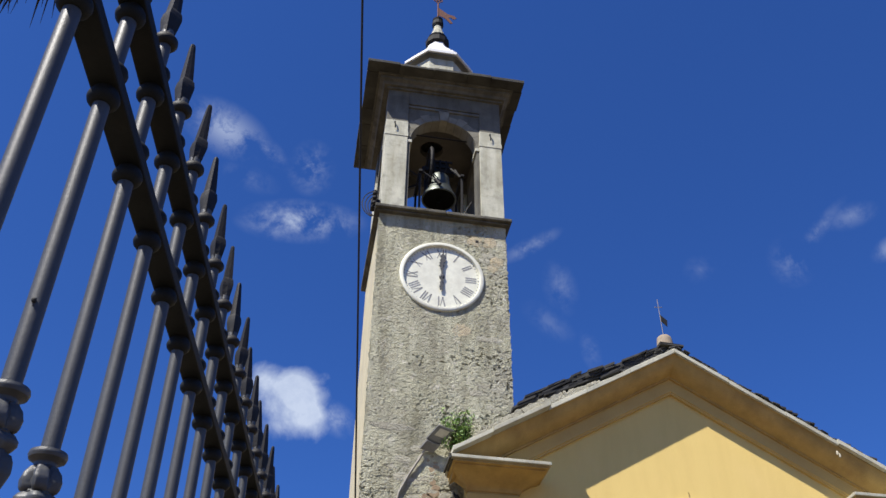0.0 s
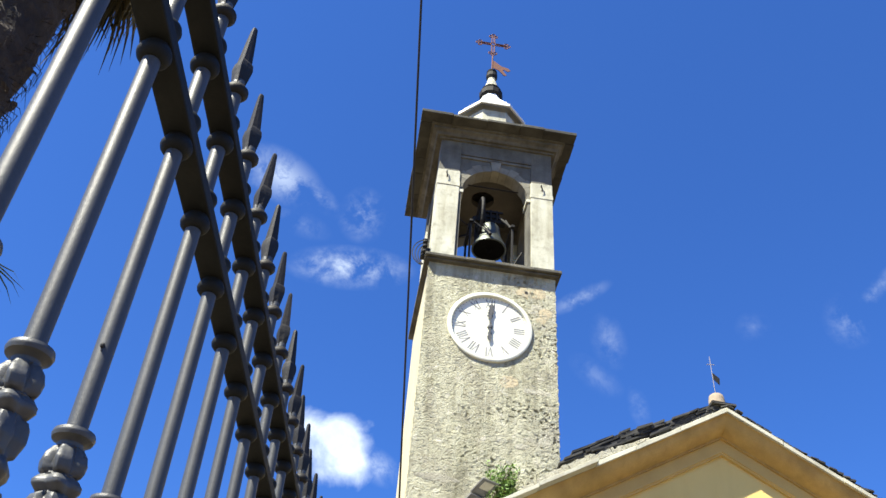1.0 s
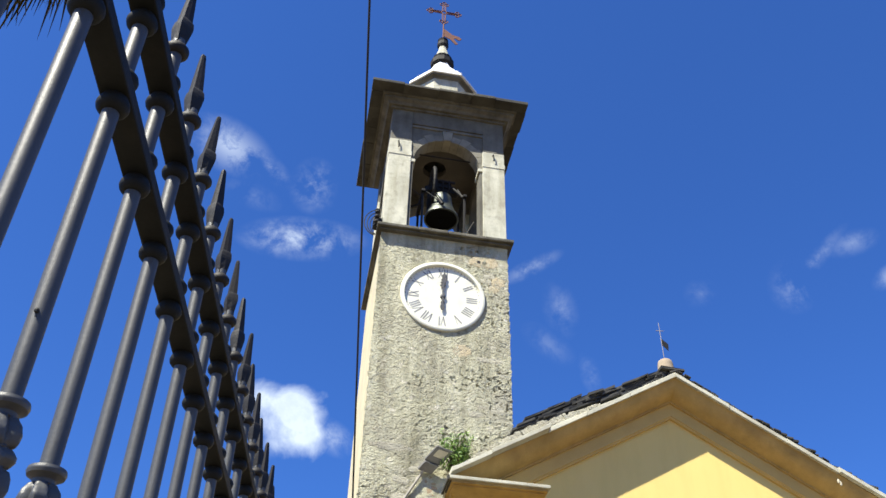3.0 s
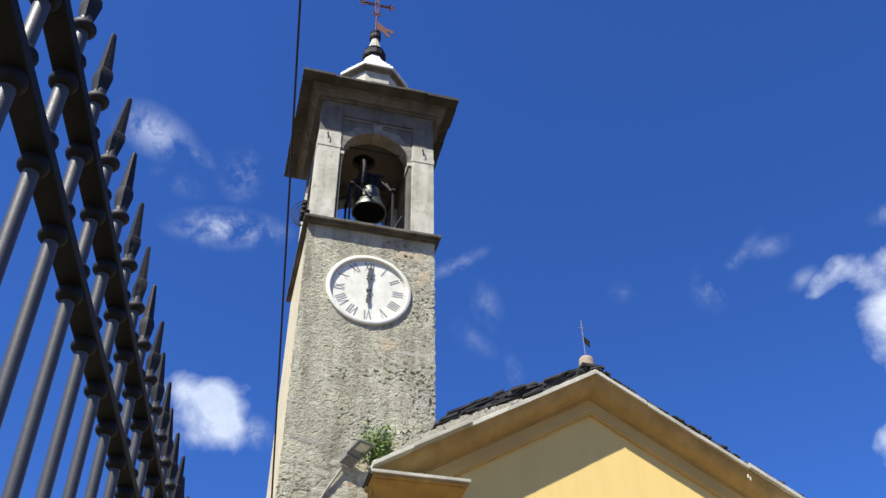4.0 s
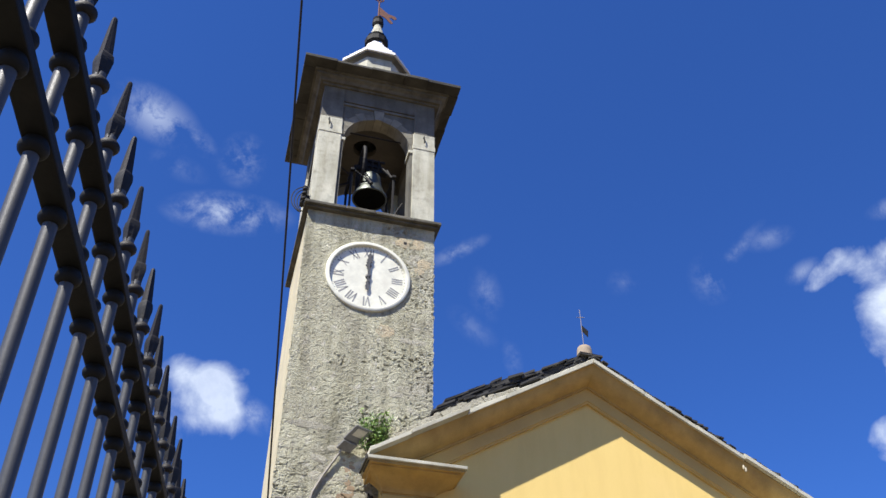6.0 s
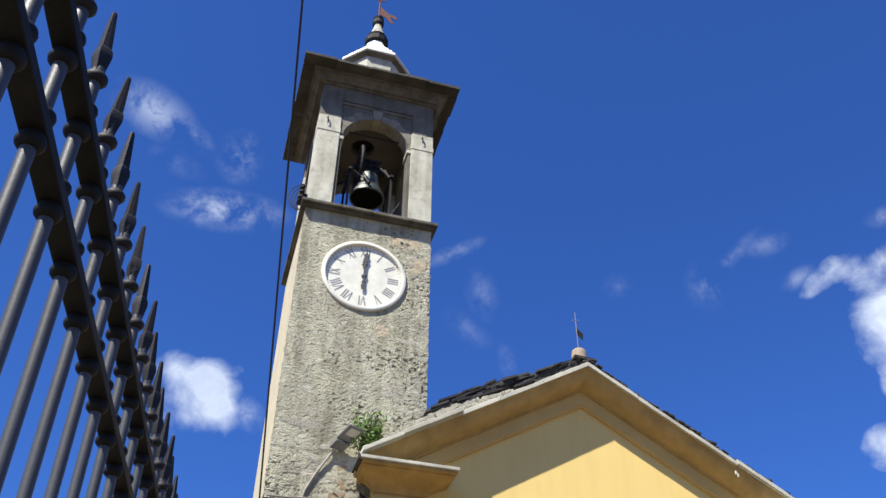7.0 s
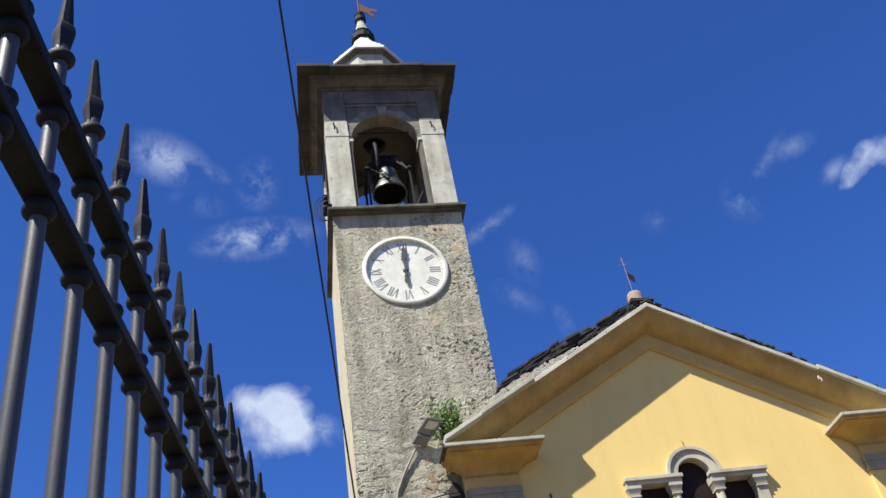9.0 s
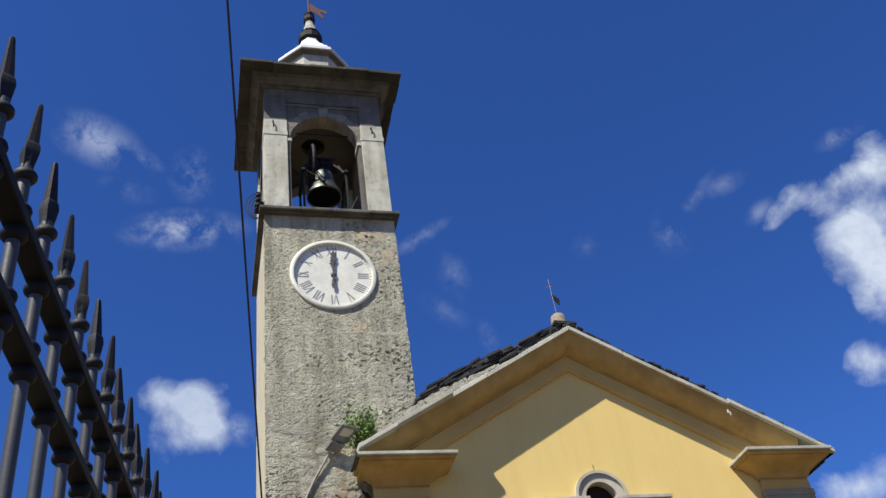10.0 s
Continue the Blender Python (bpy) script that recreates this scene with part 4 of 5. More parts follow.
# mortar and broken brick between roof and tower
bm = bmesh.new()
for k in range(86):
    x = 0.55 + k * 0.029 + rnd.uniform(-0.02, 0.02)
    s = rnd.uniform(0.03, 0.085)
    y = (-1.02 if x < 1.9 else -0.93) + rnd.uniform(-0.05, 0.06)
    high = 0.05 + 0.13 * math.sin(math.pi * min(1.0, (x - 0.45) / 2.7)) * rnd.uniform(0.4, 0.95)
    sub = bmesh.new()
    box(sub, -s, s, y, y + 0.4, 0.0, high, bevel=0.014)
    sub.transform(pose(x, 0, rake_z(x) + 0.06, 0, -30 + rnd.uniform(-14, 14), 0))
    tmp = bpy.data.meshes.new("lump")
    sub.to_mesh(tmp)
    sub.free()
    bm.from_mesh(tmp)
    bpy.data.meshes.remove(tmp)
part("mortar_fillet", bm, RUBBLE, church, "broken mortar and stones against the tower")

# ---- weather vane on the gable ----
vane = thing("gable_finial", "small terracotta cap with a thin iron vane on the gable", "finial", at=(0, 0, 0))
part("cap", lathe(bmesh.new(), [(0.185, 12.1), (0.182, 12.30), (0.165, 12.50), (0.148, 12.585), (0.125, 12.61), (0.02, 12.615)], 20, (AX, -0.62, 0)), TERRACOTTA, vane, smooth=True)
part("rod", tube(bmesh.new(), [(AX, -0.62, 12.60), (AX, -0.62, 13.62)], 0.0065), PALEWOOD, vane)
bm = bmesh.new()
solid(bm, [(0.008, 13.20), (0.008, 13.03), (0.13, 12.90), (0.15, 13.07)], -0.625, -0.615)
bmesh.ops.translate(bm, vec=(AX, 0, 0), verts=bm.verts)
part("flag", bm, DARKIRON, vane)
part("crossbar", tube(bmesh.new(), [(AX - 0.09, -0.62, 13.4), (AX + 0.09, -0.62, 13.42)], 0.008), PALEWOOD, vane)

# ---- floodlight, conduit, wires ----
lamp = thing("floodlight", "grey square floodlight on a bent conduit arm on the tower", "floodlight")
ax = Vector((0.428, 0.08, -0.08)).normalized()
ay = Vector((-0.26, 0.26, -0.26)).normalized()
m = Matrix.Translation((-0.10, -0.42, 10.11)) @ Matrix((ax, ay, ax.cross(ay).normalized())).transposed().to_4x4()
bm = boxes((0.0, 0.33, 0.0, 0.36, 0.0, 0.07), (0.05, 0.28, 0.05, 0.30, 0.07, 0.11), bevel=0.014)
bm.transform(m)
part("housing", bm, GREYPLASTIC, lamp)
bm = boxes((0.07, 0.27, 0.05, 0.22, -0.008, -0.001))
bm.transform(m)
part("lens", bm, FRAMESTONE, lamp, "pale front glass")
bm = boxes((0.02, 0.30, 0.365, 0.58, -0.05, 0.06), bevel=0.014)
bm.transform(m)
part("gear_box", bm, GREYPLASTIC, lamp)
part("arm", tube(bmesh.new(), [(-0.27, -0.12, 9.82), (-0.36, -0.06, 9.64), (-0.60, -0.035, 9.22), (-0.77, -0.03, 8.86), (-0.85, -0.03, 8.5), (-0.86, -0.03, 8.2), (-0.84, -0.03, 7.0)], 0.024), PALEPLASTIC, lamp)
for pts in ([(-1.46, -0.05, 8.62), (-1.1, -0.05, 8.52), (-0.7, -0.06, 8.5), (-0.3, -0.05, 8.62), (0.1, -0.05, 8.7), (0.42, -0.05, 8.72)],
            [(-0.7, -0.05, 8.5), (-0.5, -0.05, 8.2), (-0.2, -0.05, 7.7)],
            [(-1.44, -0.05, 8.60), (-1.22, -0.05, 8.22), (-0.98, -0.05, 7.7)]):
    tagged(part("wire", tube(bmesh.new(), pts, 0.014, 6), RUBBER), "thin black wire pinned to the tower wall", "wire")
tagged(part("conduit", tube(bmesh.new(), [(-1.44, -0.06, 8.655), (-1.1, -0.06, 8.665), (-0.72, -0.06, 8.70)], 0.018, 8), PALEPLASTIC), "pale grey conduit pipe along the tower wall", "conduit")
a, b = Vector((-1.535, -0.12, 8.0)), Vector((-2.557, -8.8, 11.66))
d = (b - a)
pts = [a + d * (k / 10) for k in range(-0, 24)]
tagged(part("overhead_cable", tube(bmesh.new(), pts, 0.016, 6), RUBBER), "black overhead cable running up from the tower", "cable")
bm = bmesh.new()
for k in range(3):
    w, h = 0.24 + 0.07 * k, 0.36 + 0.05 * k
    tube(bm, [(-1.55 - w * math.sin(t), -0.02 - 0.09 * t / math.pi, 15.86 + 0.03 * k + h * math.cos(t)) for t in (0.15 + 0.2 * i for i in range(14))], 0.013, 5)
for dz in (0.0, 0.16, 0.3):
    lathe(bm, [(0.02, 0.0), (0.06, 0.02), (0.065, 0.06), (0.04, 0.08), (0.06, 0.10), (0.02, 0.13)], 10, (-1.64, -0.04, 15.95 + dz))
box(bm, -1.72, -1.505, 0.05, 0.22, 15.93, 16.2, bevel=0.02)
tagged(part("cable_coil", bm, RUBBER), "tangle of black cable and insulators beside the belfry", "cable")

clamp = part("wall_clamp", boxes((1.935, 1.965, -0.425, -0.395, 8.12, 8.36), (1.92, 1.98, -0.43, -0.395, 8.22, 8.25), bevel=0.004), LEDGE)
tagged(clamp, "small weathered brown iron clamp set in the yellow wall", "clamp")
for dx in (0.0, 0.035):
    ins = part("insulator", lathe(bmesh.new(), [(0.008, 0.10), (0.02, 0.08), (0.026, 0.04), (0.02, 0.01), (0.006, 0.0)], 12, (7.84 + dx, -0.93, 9.99 - dx * 1.4)), FRAMESTONE, smooth=True)
    tagged(ins, "small white porcelain insulator under the cornice", "insulator", group="insulators")

# ---- shrub on the wall ----
shrub = thing("wall_shrub", "small green shrub growing out of the tower wall", "shrub")
rnd = random.Random(11)
bs, bl = bmesh.new(), bmesh.new()
for k in range(46):
    base = Vector((0.30 + rnd.uniform(-0.1, 0.14), -0.06, 9.72 + rnd.uniform(-0.1, 0.12)))
    tip = base + Vector((rnd.uniform(-0.22, 0.24), rnd.uniform(-0.30, -0.04), rnd.uniform(0.10, 0.82)))
    midp = (base + tip) / 2 + Vector((rnd.uniform(-0.05, 0.05), -0.05, 0.03))
    tube(bs, [base, midp, tip], [0.012, 0.008, 0.004], 4)
    for q in range(17):
        s = rnd.uniform(0.25, 1.0)
        p = base.lerp(midp, s * 2) if s < 0.5 else midp.lerp(tip, s * 2 - 1)
        p = p + Vector((rnd.uniform(-0.05, 0.05), rnd.uniform(-0.05, 0.04), rnd.uniform(-0.05, 0.05)))
        dd = Vector((rnd.uniform(-1, 1), rnd.uniform(-1, 0.4), rnd.uniform(-0.5, 0.9))).normalized()
        ss = dd.orthogonal().normalized() * rnd.uniform(0.018, 0.034)
        L = rnd.uniform(0.065, 0.12)
        nrm = dd.cross(ss).normalized() * 0.008
        v = [bl.verts.new(x) for x in (p, p + dd * L * 0.5 + ss + nrm, p + dd * L, p + dd * L * 0.5 - ss + nrm)]
        bl.faces.new((v[0], v[1], v[2]))
        bl.faces.new((v[0], v[2], v[3]))
tagged(part("stems", bs, STEM, shrub), kind="stuff")
tagged(part("leaves", bl, LEAF, shrub), kind="stuff")

# ---- stones showing through the render ----
rnd = random.Random(21)


def stone(w, h, d):
    bm = bmesh.new()
    n = rnd.randint(6, 8)
    ring = []
    for i in range(n):
        a = 2 * math.pi * i / n + rnd.uniform(-0.2, 0.2)
        e = 0.75 + 0.3 * rnd.random()
        c, s = math.cos(a), math.sin(a)
        ring.append((w / 2 * math.copysign(abs(c) ** 0.6, c) * e, h / 2 * math.copysign(abs(s) ** 0.6, s) * e))
    back = [bm.verts.new((x * 1.08, 0.06, z * 1.08)) for x, z in ring]
    fr = [bm.verts.new((x, -d * 0.6, z)) for x, z in ring]
    top = [bm.verts.new((x * 0.72 + rnd.uniform(-0.01, 0.01), -d * rnd.uniform(0.85, 1.15), z * 0.66)) for x, z in ring]
    for a, b in ((back, fr), (fr, top)):
        for i in range(n):
            bm.faces.new((a[i], a[(i + 1) % n], b[(i + 1) % n], b[i]))
    bm.faces.new(top)
    return bm


shapes = []
for k in range(12):
    w = rnd.uniform(0.16, 0.38)
    shapes.append(part("stone", stone(w, w * rnd.uniform(0.3, 0.62), rnd.uniform(0.002, 0.010)), RUBBLE, tower))
    shapes[-1].location = (rnd.uniform(-1.2, 1.2), 0.004, rnd.uniform(7.6, 9.0))
placed = [(s.location.x, s.location.z) for s in shapes]
while len(placed) < 104:
    low = rnd.random() < 0.72
    if low:
        x, z = rnd.uniform(-1.35, 1.35), 7.4 + 2.6 * rnd.random() ** 1.2
    else:
        x, z = 1.36 - abs(rnd.gauss(0, 0.38)), rnd.uniform(9.8, 15.2)
    if not -1.36 < x < 1.36 or math.hypot(x, z - 14.1) < 1.12:
        continue
    if any(abs(x - a) < (0.22 if low else 0.27) and abs(z - b) < (0.105 if low else 0.14) for a, b in placed):
        continue
    placed.append((x, z))
    src = shapes[len(placed) % 12]
    share("stone", src, tower, pose(x, 0.006, z, 0, rnd.uniform(-14, 14), 0) @ Matrix.Diagonal((rnd.choice((-1, 1)), 1, 1, 1)))
def blotch(w, h, d, seed):
    """A thin patch of mortar with a ragged outline."""
    bm = bmesh.new()
    n = 34
    ring = []
    for i in range(n):
        a = 2 * math.pi * i / n
        k = 0.84 + 0.20 * noise.fractal(Vector((math.cos(a) * 1.9, math.sin(a) * 1.9, seed)), 0.6, 2.0, 4)
        ring.append((w / 2 * math.cos(a) * k, h / 2 * math.sin(a) * k))
    back = [bm.verts.new((x, 0.05, z)) for x, z in ring]
    fr = [bm.verts.new((x * 0.97, -d * 0.5, z * 0.97)) for x, z in ring]
    top = [bm.verts.new((x * 0.8, -d, z * 0.8)) for x, z in ring]
    for a, b in ((back, fr), (fr, top)):
        for i in range(n):
            bm.faces.new((a[i], a[(i + 1) % n], b[(i + 1) % n], b[i]))
    bm.faces.new(top)
    return bm


def solid_disc(x, z, r):
    bm = bmesh.new()
    solid(bm, arc(x, z, r, 0, 345, 23), -0.034, -0.005)
    return bm


bm = blotch(1.10, 0.20, 0.005, 4.0)
bm.transform(pose(-0.96, 0.0, 10.22, 0, 2, 0))
part("long_stone", bm, RUBBLE, tower, "long pale stone in the wall")
# ochre patch with a put-log hole
pr = random.Random(41)
for x, z, w, h in ((0.80, 15.20, 0.56, 0.36), (1.08, 15.20, 0.50, 0.38), (1.26, 14.64, 0.40, 0.40), (1.16, 14.44, 0.30, 0.24), (0.42, 12.66, 0.5, 0.42)):
    bm = blotch(w, h, 0.004, x * 7 + z)
    bm.transform(pose(x, 0.001, z, 0, pr.uniform(-20, 20), 0))
    part("patch", bm, OCHRE, tower, "ochre mortar patch")
part("putlog_hole", boxes((0.775, 0.845, -0.012, 0.03, 15.17, 15.235)), DARKROOM, tower, "dark square hole")
# dark patch painted where the cornice return's shadow falls on the tower
bm = blotch(0.46, 1.75, 0.012, 12.0)
bm.transform(pose(0.36, -0.004, 8.20, 0, -8, 0))
part("patch", bm, SHADEPATCH, tower, "black patch deepening the cornice's shade beside the church")
br = random.Random(31)
for k in range(9):
    bm = blotch(br.uniform(0.14, 0.34), br.uniform(0.10, 0.26), 0.005, 3.0 + k)
    bm.transform(pose(-0.13 + br.uniform(-0.15, 0.16) + 0.05 * k / 9, 0.004, 9.68 - 0.11 * k, 0, br.uniform(-30, 30), 0))
    part("patch", bm, BROWNPATCH, tower, "brown stained patch")
bm = blotch(0.92, 0.52, 0.02, 6.0)
bm.transform(pose(-1.00, -0.012, 7.98, 0, 2, 0))
part("patch", bm, CEMENT, tower, "smooth pale cement patch")
part("putlog_hole", solid_disc(-0.34, 7.96, 0.13), DARKROOM, tower, "dark round hole")

# ---- iron fence ----
FP, FD = Vector((-2.8808, -14.5203, 0)), Vector((0.1127, 0.9936, 0)).normalized()
STEP, FALL, LEAN, SIDE = 0.1418, 0.0058, -3.27, -0.42
K0, K1 = -14, 44
FTURN = math.degrees(math.atan2(FD.y, FD.x)) - 90
on_fence = lambda s, z: FP + FD * s + Vector((0, 0, z + FALL * s))
leaned = pose(0, 0, 0, 0, 0, FTURN) @ Matrix.Translation((0, 0, 2.6)) @ pose(0, 0, 0, -LEAN, SIDE, 0) @ Matrix.Translation((0, 0, -2.6))
low_wall = thing("fence_wall", "low rendered wall that carries the iron fence", "wall", kind="structure")
bm = boxes((-0.14, 0.14, K0 * STEP - 0.3, K1 * STEP + 0.3, 0.0, 0.95), bevel=0.015)
bm.transform(Matrix.Translation((FP.x, FP.y, 0)) @ pose(0, 0, 0, 0, 0, FTURN))
part("wall_body", bm, STONE, low_wall)
fence = thing("iron_fence", "grey painted wrought-iron fence with spear points and twin rails", "fence")
tilted = Matrix.Translation((FP.x, FP.y, 0)) @ pose(0, 0, 0, math.degrees(math.atan(FALL)), 0, FTURN)
for zc in (2.622, 2.782):
    bm = boxes((-0.019, 0.019, K0 * STEP - 0.2, K1 * STEP + 0.2, zc - 0.011, zc + 0.011), bevel=0.003)
    bm.transform(tilted)
    part("rail", bm, RAIL, fence, "flat black iron rail")

shaft = part("picket", lathe(bmesh.new(), [(0.0107, 0.93), (0.0107, 2.90)], 18), IRON, fence, smooth=True)
ring_low = [(0.0108, -0.036), (0.0155, -0.034), (0.0195, -0.029), (0.0208, -0.024), (0.0195, -0.018), (0.0165, -0.0125), (0.0165, -0.0112)]
collar = part("collar", lathe(bmesh.new(), ring_low, 20), RAIL, shaft, smooth=True)
collar.location.z = 2.622
knob = part("neck_ring", lathe(bmesh.new(), [(0.0108, 2.866), (0.0155, 2.868), (0.0195, 2.874), (0.0195, 2.880), (0.0155, 2.886), (0.011, 2.890)], 20), POINT, shaft, smooth=True)


def spear():
    """A forged point: a square bulb, a stepped shoulder and a long four-edged blade with a blunt end."""
    bm = bmesh.new()
    rings = []
    for r, z, edge in ((0.0110, 2.884, 0.95), (0.0115, 2.895, 0.9), (0.0138, 2.908, 0.8), (0.0166, 2.926, 0.73), (0.0167, 2.932, 0.73), (0.0150, 2.943, 0.74),
                       (0.0122, 2.948, 0.76), (0.0106, 2.972, 0.76), (0.0080, 3.005, 0.76), (0.0056, 3.034, 0.8), (0.0046, 3.039, 0.85), (0.0026, 3.0415, 0.9)):
        rings.append([bm.verts.new((r * math.cos(a) * (1.0 if k % 2 == 0 else edge), r * math.sin(a) * (1.0 if k % 2 == 0 else edge), z))
                      for k, a in ((k, k * math.pi / 4) for k in range(8))])
    for a, b in zip(rings, rings[1:]):
        for i in range(8):
            bm.faces.new((a[i], a[(i + 1) % 8], b[(i + 1) % 8], b[i]))
    bm.faces.new(rings[0][::-1])
    bm.faces.new(rings[-1])
    return bm


tip = part("spear_point", spear(), POINT, shaft)
def leafy(z, a):
    """Lobes of the cast leaves and the twist of the ring between them."""
    z = 2.187 - (2.187 - z) / 0.80
    if 2.125 < z < 2.160 or 2.058 < z < 2.098 or 1.985 < z < 2.025:
        return 0.42 * abs(math.sin(2.5 * a + 14 * z)) ** 0.8 - 0.20 + 0.07 * math.sin(9 * a + 60 * z)
    if 2.100 < z < 2.122 or 2.028 < z < 2.052:
        return 0.12 * math.sin(5 * a + 60 * z)
    return 0.0


def finer(profile, n=3):
    """The same profile with n steps for each of its own."""
    out = [profile[0]]
    for (r0, z0), (r1, z1) in zip(profile, profile[1:]):
        out += [(r0 + (r1 - r0) * i / n, z0 + (z1 - z0) * i / n) for i in range(1, n + 1)]
    return out


vase = part("baluster", lathe(bmesh.new(), finer([(0.0108, 1.9774), (0.0152, 1.9814), (0.0186, 1.9878), (0.0152, 1.9950), (0.0125, 2.0038), (0.0139, 2.0174), (0.0180, 2.0310), (0.0193, 2.0422), (0.0174, 2.0534),
                                            (0.0155, 2.0606), (0.0180, 2.0646), (0.0205, 2.0686), (0.0205, 2.0734), (0.0177, 2.0782), (0.0149, 2.0822), (0.0165, 2.0886), (0.0193, 2.0982), (0.0186, 2.1094),
                                            (0.0158, 2.1174), (0.0186, 2.1206), (0.0214, 2.1246), (0.0216, 2.1286), (0.0183, 2.1334), (0.0155, 2.1366), (0.0177, 2.1414), (0.0190, 2.1494), (0.0174, 2.1574),
                                            (0.0137, 2.1638), (0.0125, 2.1678), (0.0130, 2.1710), (0.0160, 2.1734), (0.0200, 2.1758), (0.0213, 2.1798), (0.0204, 2.1838), (0.0142, 2.1862), (0.0108, 2.1870)]), 48, ripple=leafy),
            IRON, shaft, "leaf-wrapped cast knob", smooth=True)
vase.location.z = 0.008
shaft.matrix_basis = Matrix.Translation(on_fence(K0 * STEP, 0)) @ leaned
flip = Matrix.Diagonal((1, 1, -1, 1))
for zc, up in ((2.622, True), (2.782, False), (2.782, True)):
    share("collar", collar, shaft, Matrix.Translation((0, 0, zc)) @ (flip if up else Matrix.Identity(4)))
bits = list(shaft.children)
rnd = random.Random(3)
# points knocked askew, in degrees away from the street
BENT = {0: -2.2, 1: 1.6, 4: -1.2, 5: -1.3, 6: 0.8, 7: -2.6, 8: -1.0, 9: -3.2, 12: -2.4}
for k in range(K0 + 1, K1 + 1):
    s = new("picket", shaft.data)
    s.parent = fence
    s.matrix_basis = Matrix.Translation(on_fence(k * STEP, 0)) @ leaned
    for b in bits:
        m = b.matrix_basis.copy()
        if b is tip:
            m = Matrix.Translation((0, 0, 2.884)) @ pose(0, 0, 0, rnd.gauss(0, 0.6), BENT.get(k, rnd.gauss(0, 1.0)), 0) @ pose(0, 0, 0, 0, 0, rnd.gauss(0, 8))
            m = m @ Matrix.Translation((0, 0, -2.884))
        share(b.name.split(".")[0], b, s, m)

for ds, z in ((0.002, 2.300), (-0.003, 2.289), (0.001, 2.283)):
    c = on_fence(-2 * STEP + 0.0165 + ds, z) + Vector((0.323, -0.947, 0)) * 0.0083
    part("drill_hole", lathe(bmesh.new(), [(0.0006, -0.0032), (0.0022, -0.002), (0.0028, 0.0), (0.0022, 0.002), (0.0006, 0.0032)], 10, c), RUBBER, fence, "small dark hole")

# ---- palms ----
def shag(z, a):
    return 0.09 * noise.noise(Vector((math.cos(a) * 2.2, math.sin(a) * 2.2, z * 3.0))) + 0.05 * ((z * 7.5) % 1.0)


def fan(tree, px, py, ph, length, droop, yaw, pitch, blades, material, name, spread=150, fall=0.5):
    """A fan leaf: a stalk and narrow folded blades that split and hang at their ends."""
    bm = bmesh.new()
    top = Vector((px, py, ph - 0.1))
    d = Vector((math.cos(yaw) * math.cos(pitch), math.sin(yaw) * math.cos(pitch), math.sin(pitch)))
    pts = [top + d * (length * k / 6) + Vector((0, 0, -droop * (k / 6) ** 2)) for k in range(7)]
    tube(bm, pts, [0.022, 0.02, 0.017, 0.015, 0.013, 0.011, 0.009], 6)
    hub, ax = pts[-1], (pts[-1] - pts[-2]).normalized()
    side = ax.cross(Vector((0, 0, 1))).normalized()
    up = side.cross(ax)
    for k in range(blades):
        t = radians(-spread + 2 * spread * k / (blades - 1))
        w = ax * math.cos(t) + side * math.sin(t)
        L = rnd.uniform(0.5, 0.72) * (1.0 - 0.25 * abs(t) / 2.6)
        cr = (-ax * math.sin(t) + side * math.cos(t))
        prev = None
        for j in range(6):
            q = j / 5
            c = hub + w * L * q + up * 0.05 * math.sin(q * 3) + Vector((0, 0, -fall * L * q ** 2.2 * rnd.uniform(0.8, 1.15)))
            half = 0.030 * (1 - q) ** 0.7 + 0.001
            row = [bm.verts.new(c - cr * half), bm.verts.new(c + up * half * 0.6), bm.verts.new(c + cr * half)]
            if prev:
                bm.faces.new((prev[0], prev[1], row[1], row[0]))
                bm.faces.new((prev[1], prev[2], row[2], row[1]))
            prev = row
    return part(name, bm, material, tree)


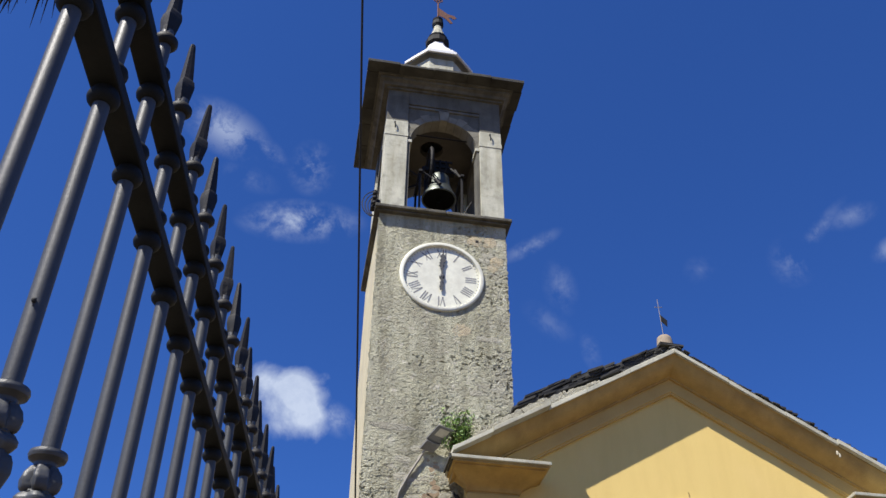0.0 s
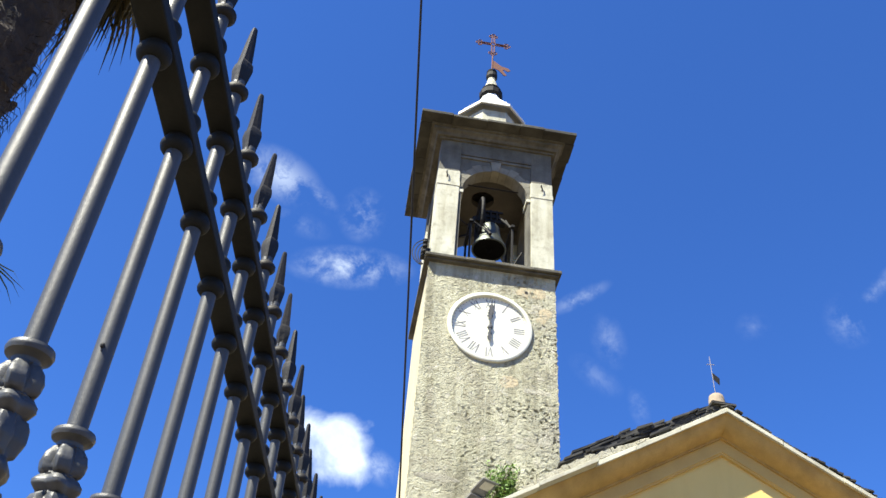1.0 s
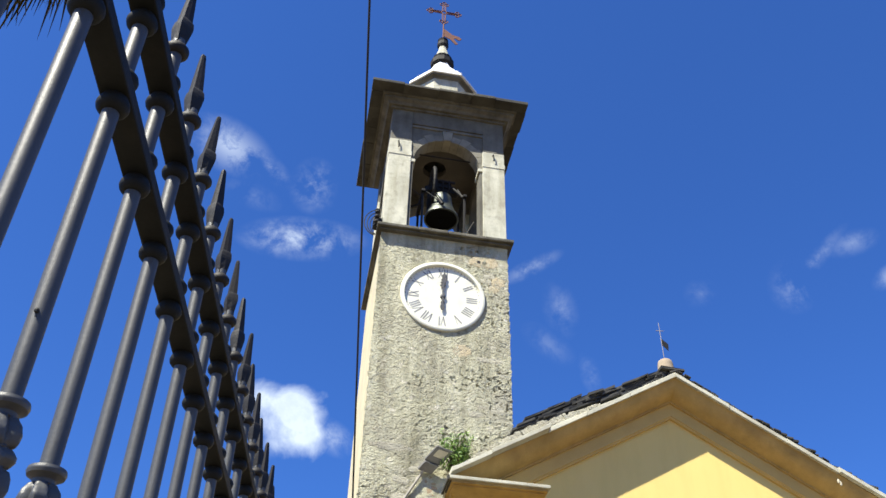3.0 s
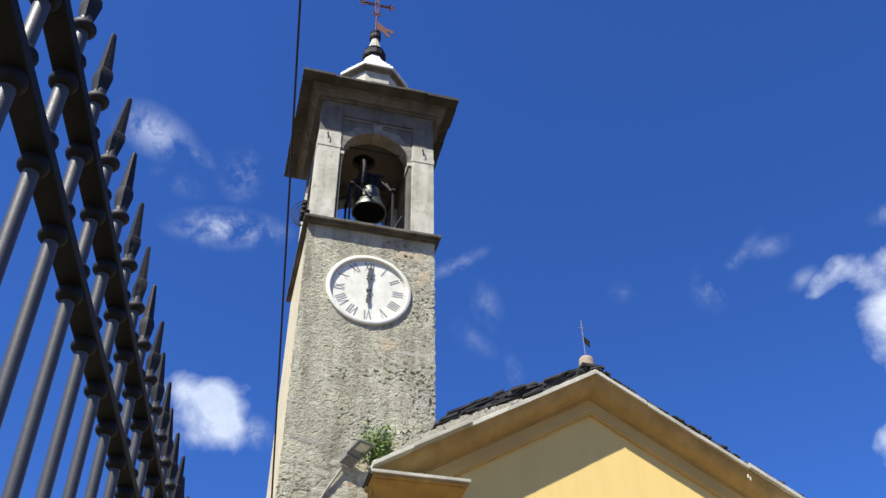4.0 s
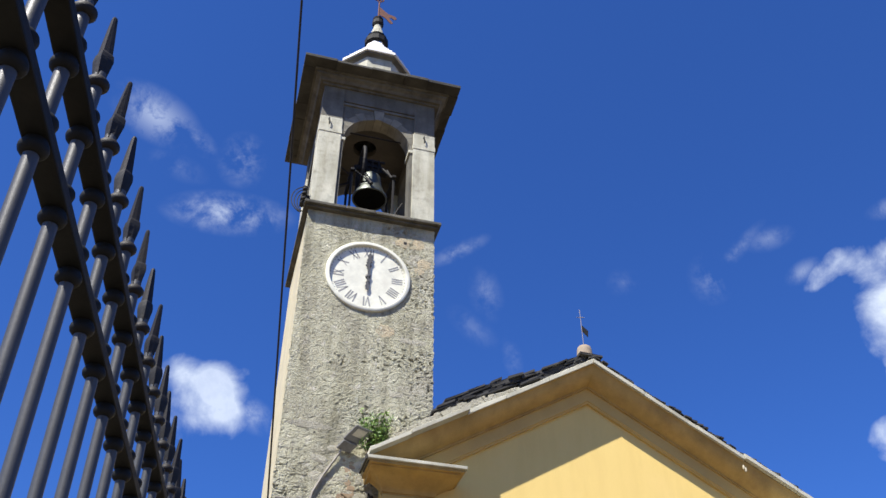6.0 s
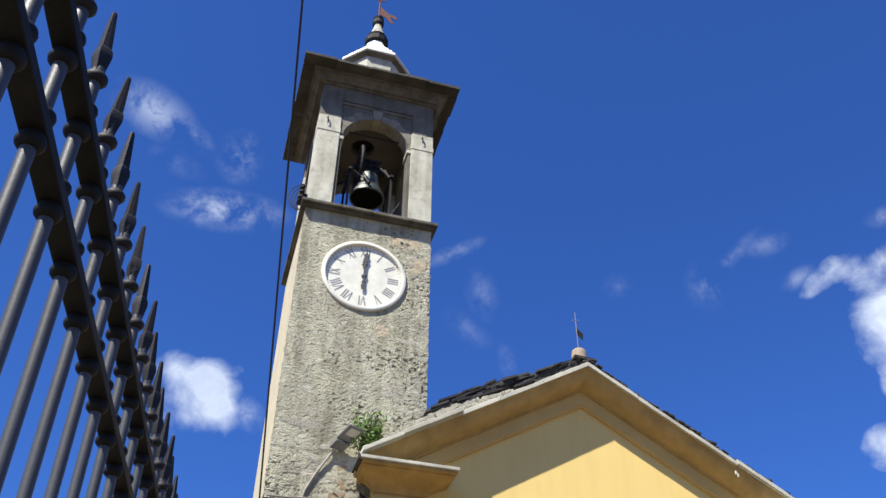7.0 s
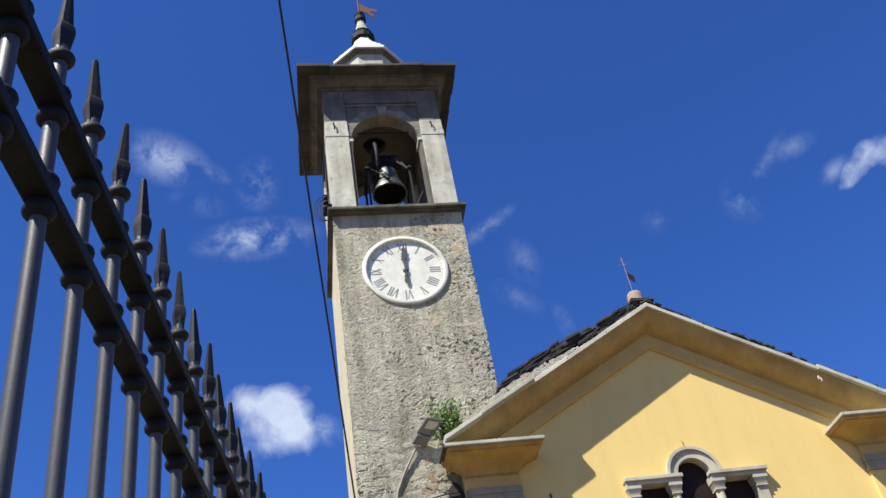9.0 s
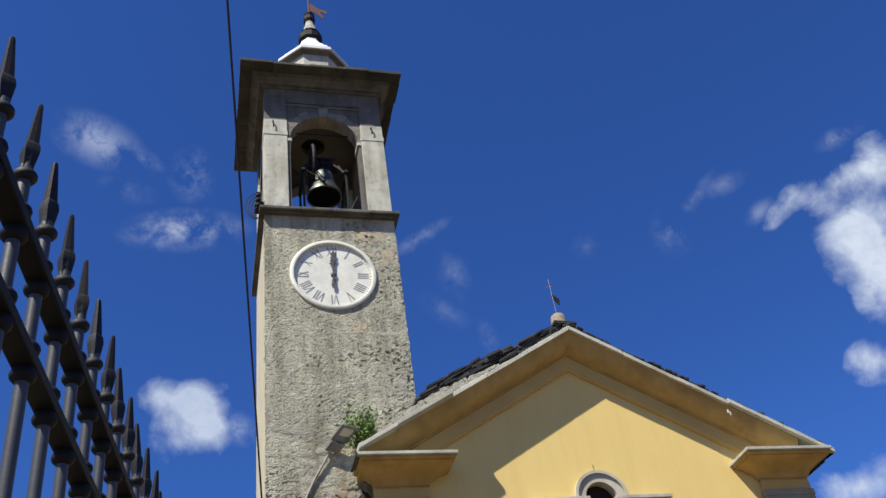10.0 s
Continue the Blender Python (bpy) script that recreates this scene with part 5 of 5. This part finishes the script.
def palm(px, py, ph, seed, label):
    """A fan palm: shaggy trunk, loose fibres, a crown of green leaves over a skirt of dead ones."""
    global rnd
    rnd = random.Random(seed)
    tree = thing("palm_tree", label, "palm tree", group="palm trees")
    prof = [(0.20 + 0.05 * min(1.0, z / 3.5), z) for z in (k * 0.0475 for k in range(0, int(ph / 0.0475)))]
    part("trunk", lathe(bmesh.new(), prof, 26, (px, py, 0), ripple=shag), PALMBARK, tree)
    bm = bmesh.new()
    for k in range(1500):
        a, z = rnd.uniform(0, 6.283), rnd.uniform(3.0, ph)
        o = Vector((math.cos(a), math.sin(a), 0))
        t = Vector((-o.y, o.x, 0)) * rnd.uniform(-0.08, 0.08)
        p = Vector((px, py, z)) + o * 0.25
        tube(bm, [p - o * 0.02, p + o * rnd.uniform(0.03, 0.07) + t * 0.4 + Vector((0, 0, -0.03)), p + o * rnd.uniform(0.02, 0.09) + t + Vector((0, 0, -rnd.uniform(0.08, 0.24)))],
             [0.0035, 0.0025, 0.001], 3)
    tagged(part("bark_fibre", bm, PALMBARK, tree), kind="stuff")
    # stubs of old leaf stalks, in a spiral, bent out and down
    for k in range(170):
        a, z = k * 2.399, 3.2 + (ph - 3.3) * k / 170
        o = Vector((math.cos(a), math.sin(a), 0))
        t = Vector((-o.y, o.x, 0))
        out, drop = rnd.uniform(0.03, 0.075), rnd.uniform(-0.02, 0.10)
        base = Vector((px, py, z)) + o * 0.21
        lip = base + o * out + Vector((0, 0, 0.10 - drop))
        bm = bmesh.new()
        w0, w1 = rnd.uniform(0.09, 0.13), rnd.uniform(0.03, 0.06)
        rows = []
        for c, w, thick in ((base - Vector((0, 0, 0.14)), w0, 0.03), (base + o * out * 0.6, w0 * 0.7, 0.022), (lip, w1, 0.012)):
            rows.append([bm.verts.new(c + t * w * q + o * h) for q, h in ((-1, 0), (-0.5, thick), (0.5, thick), (1, 0), (0, -thick))])
        for r0, r1 in zip(rows, rows[1:]):
            for i in range(5):
                bm.faces.new((r0[i], r0[(i + 1) % 5], r1[(i + 1) % 5], r1[i]))
        bm.faces.new(rows[0][::-1])
        bm.faces.new(rows[-1])
        part("leaf_base", bm, PALMBARK, tree)
    for k in range(16):
        fan(tree, px, py, ph, rnd.uniform(0.7, 1.0), rnd.uniform(0.1, 0.5), k * 2.4, rnd.uniform(-0.1, 1.1), 26, FROND, "leaf")
    for k in range(26):
        fan(tree, px, py, ph, rnd.uniform(0.35, 0.60), rnd.uniform(0.4, 0.75), k * 2.4 + 0.7, rnd.uniform(-0.9, -0.3), 34, DRYFROND, "dead_leaf", 70, 0.9)


palm(-4.97, -12.34, 8.75, 8, "tall palm with a shaggy dark trunk and dry leaves")
palm(-7.80, -8.0, 7.7, 9, "smaller palm behind the fence with green fan leaves")
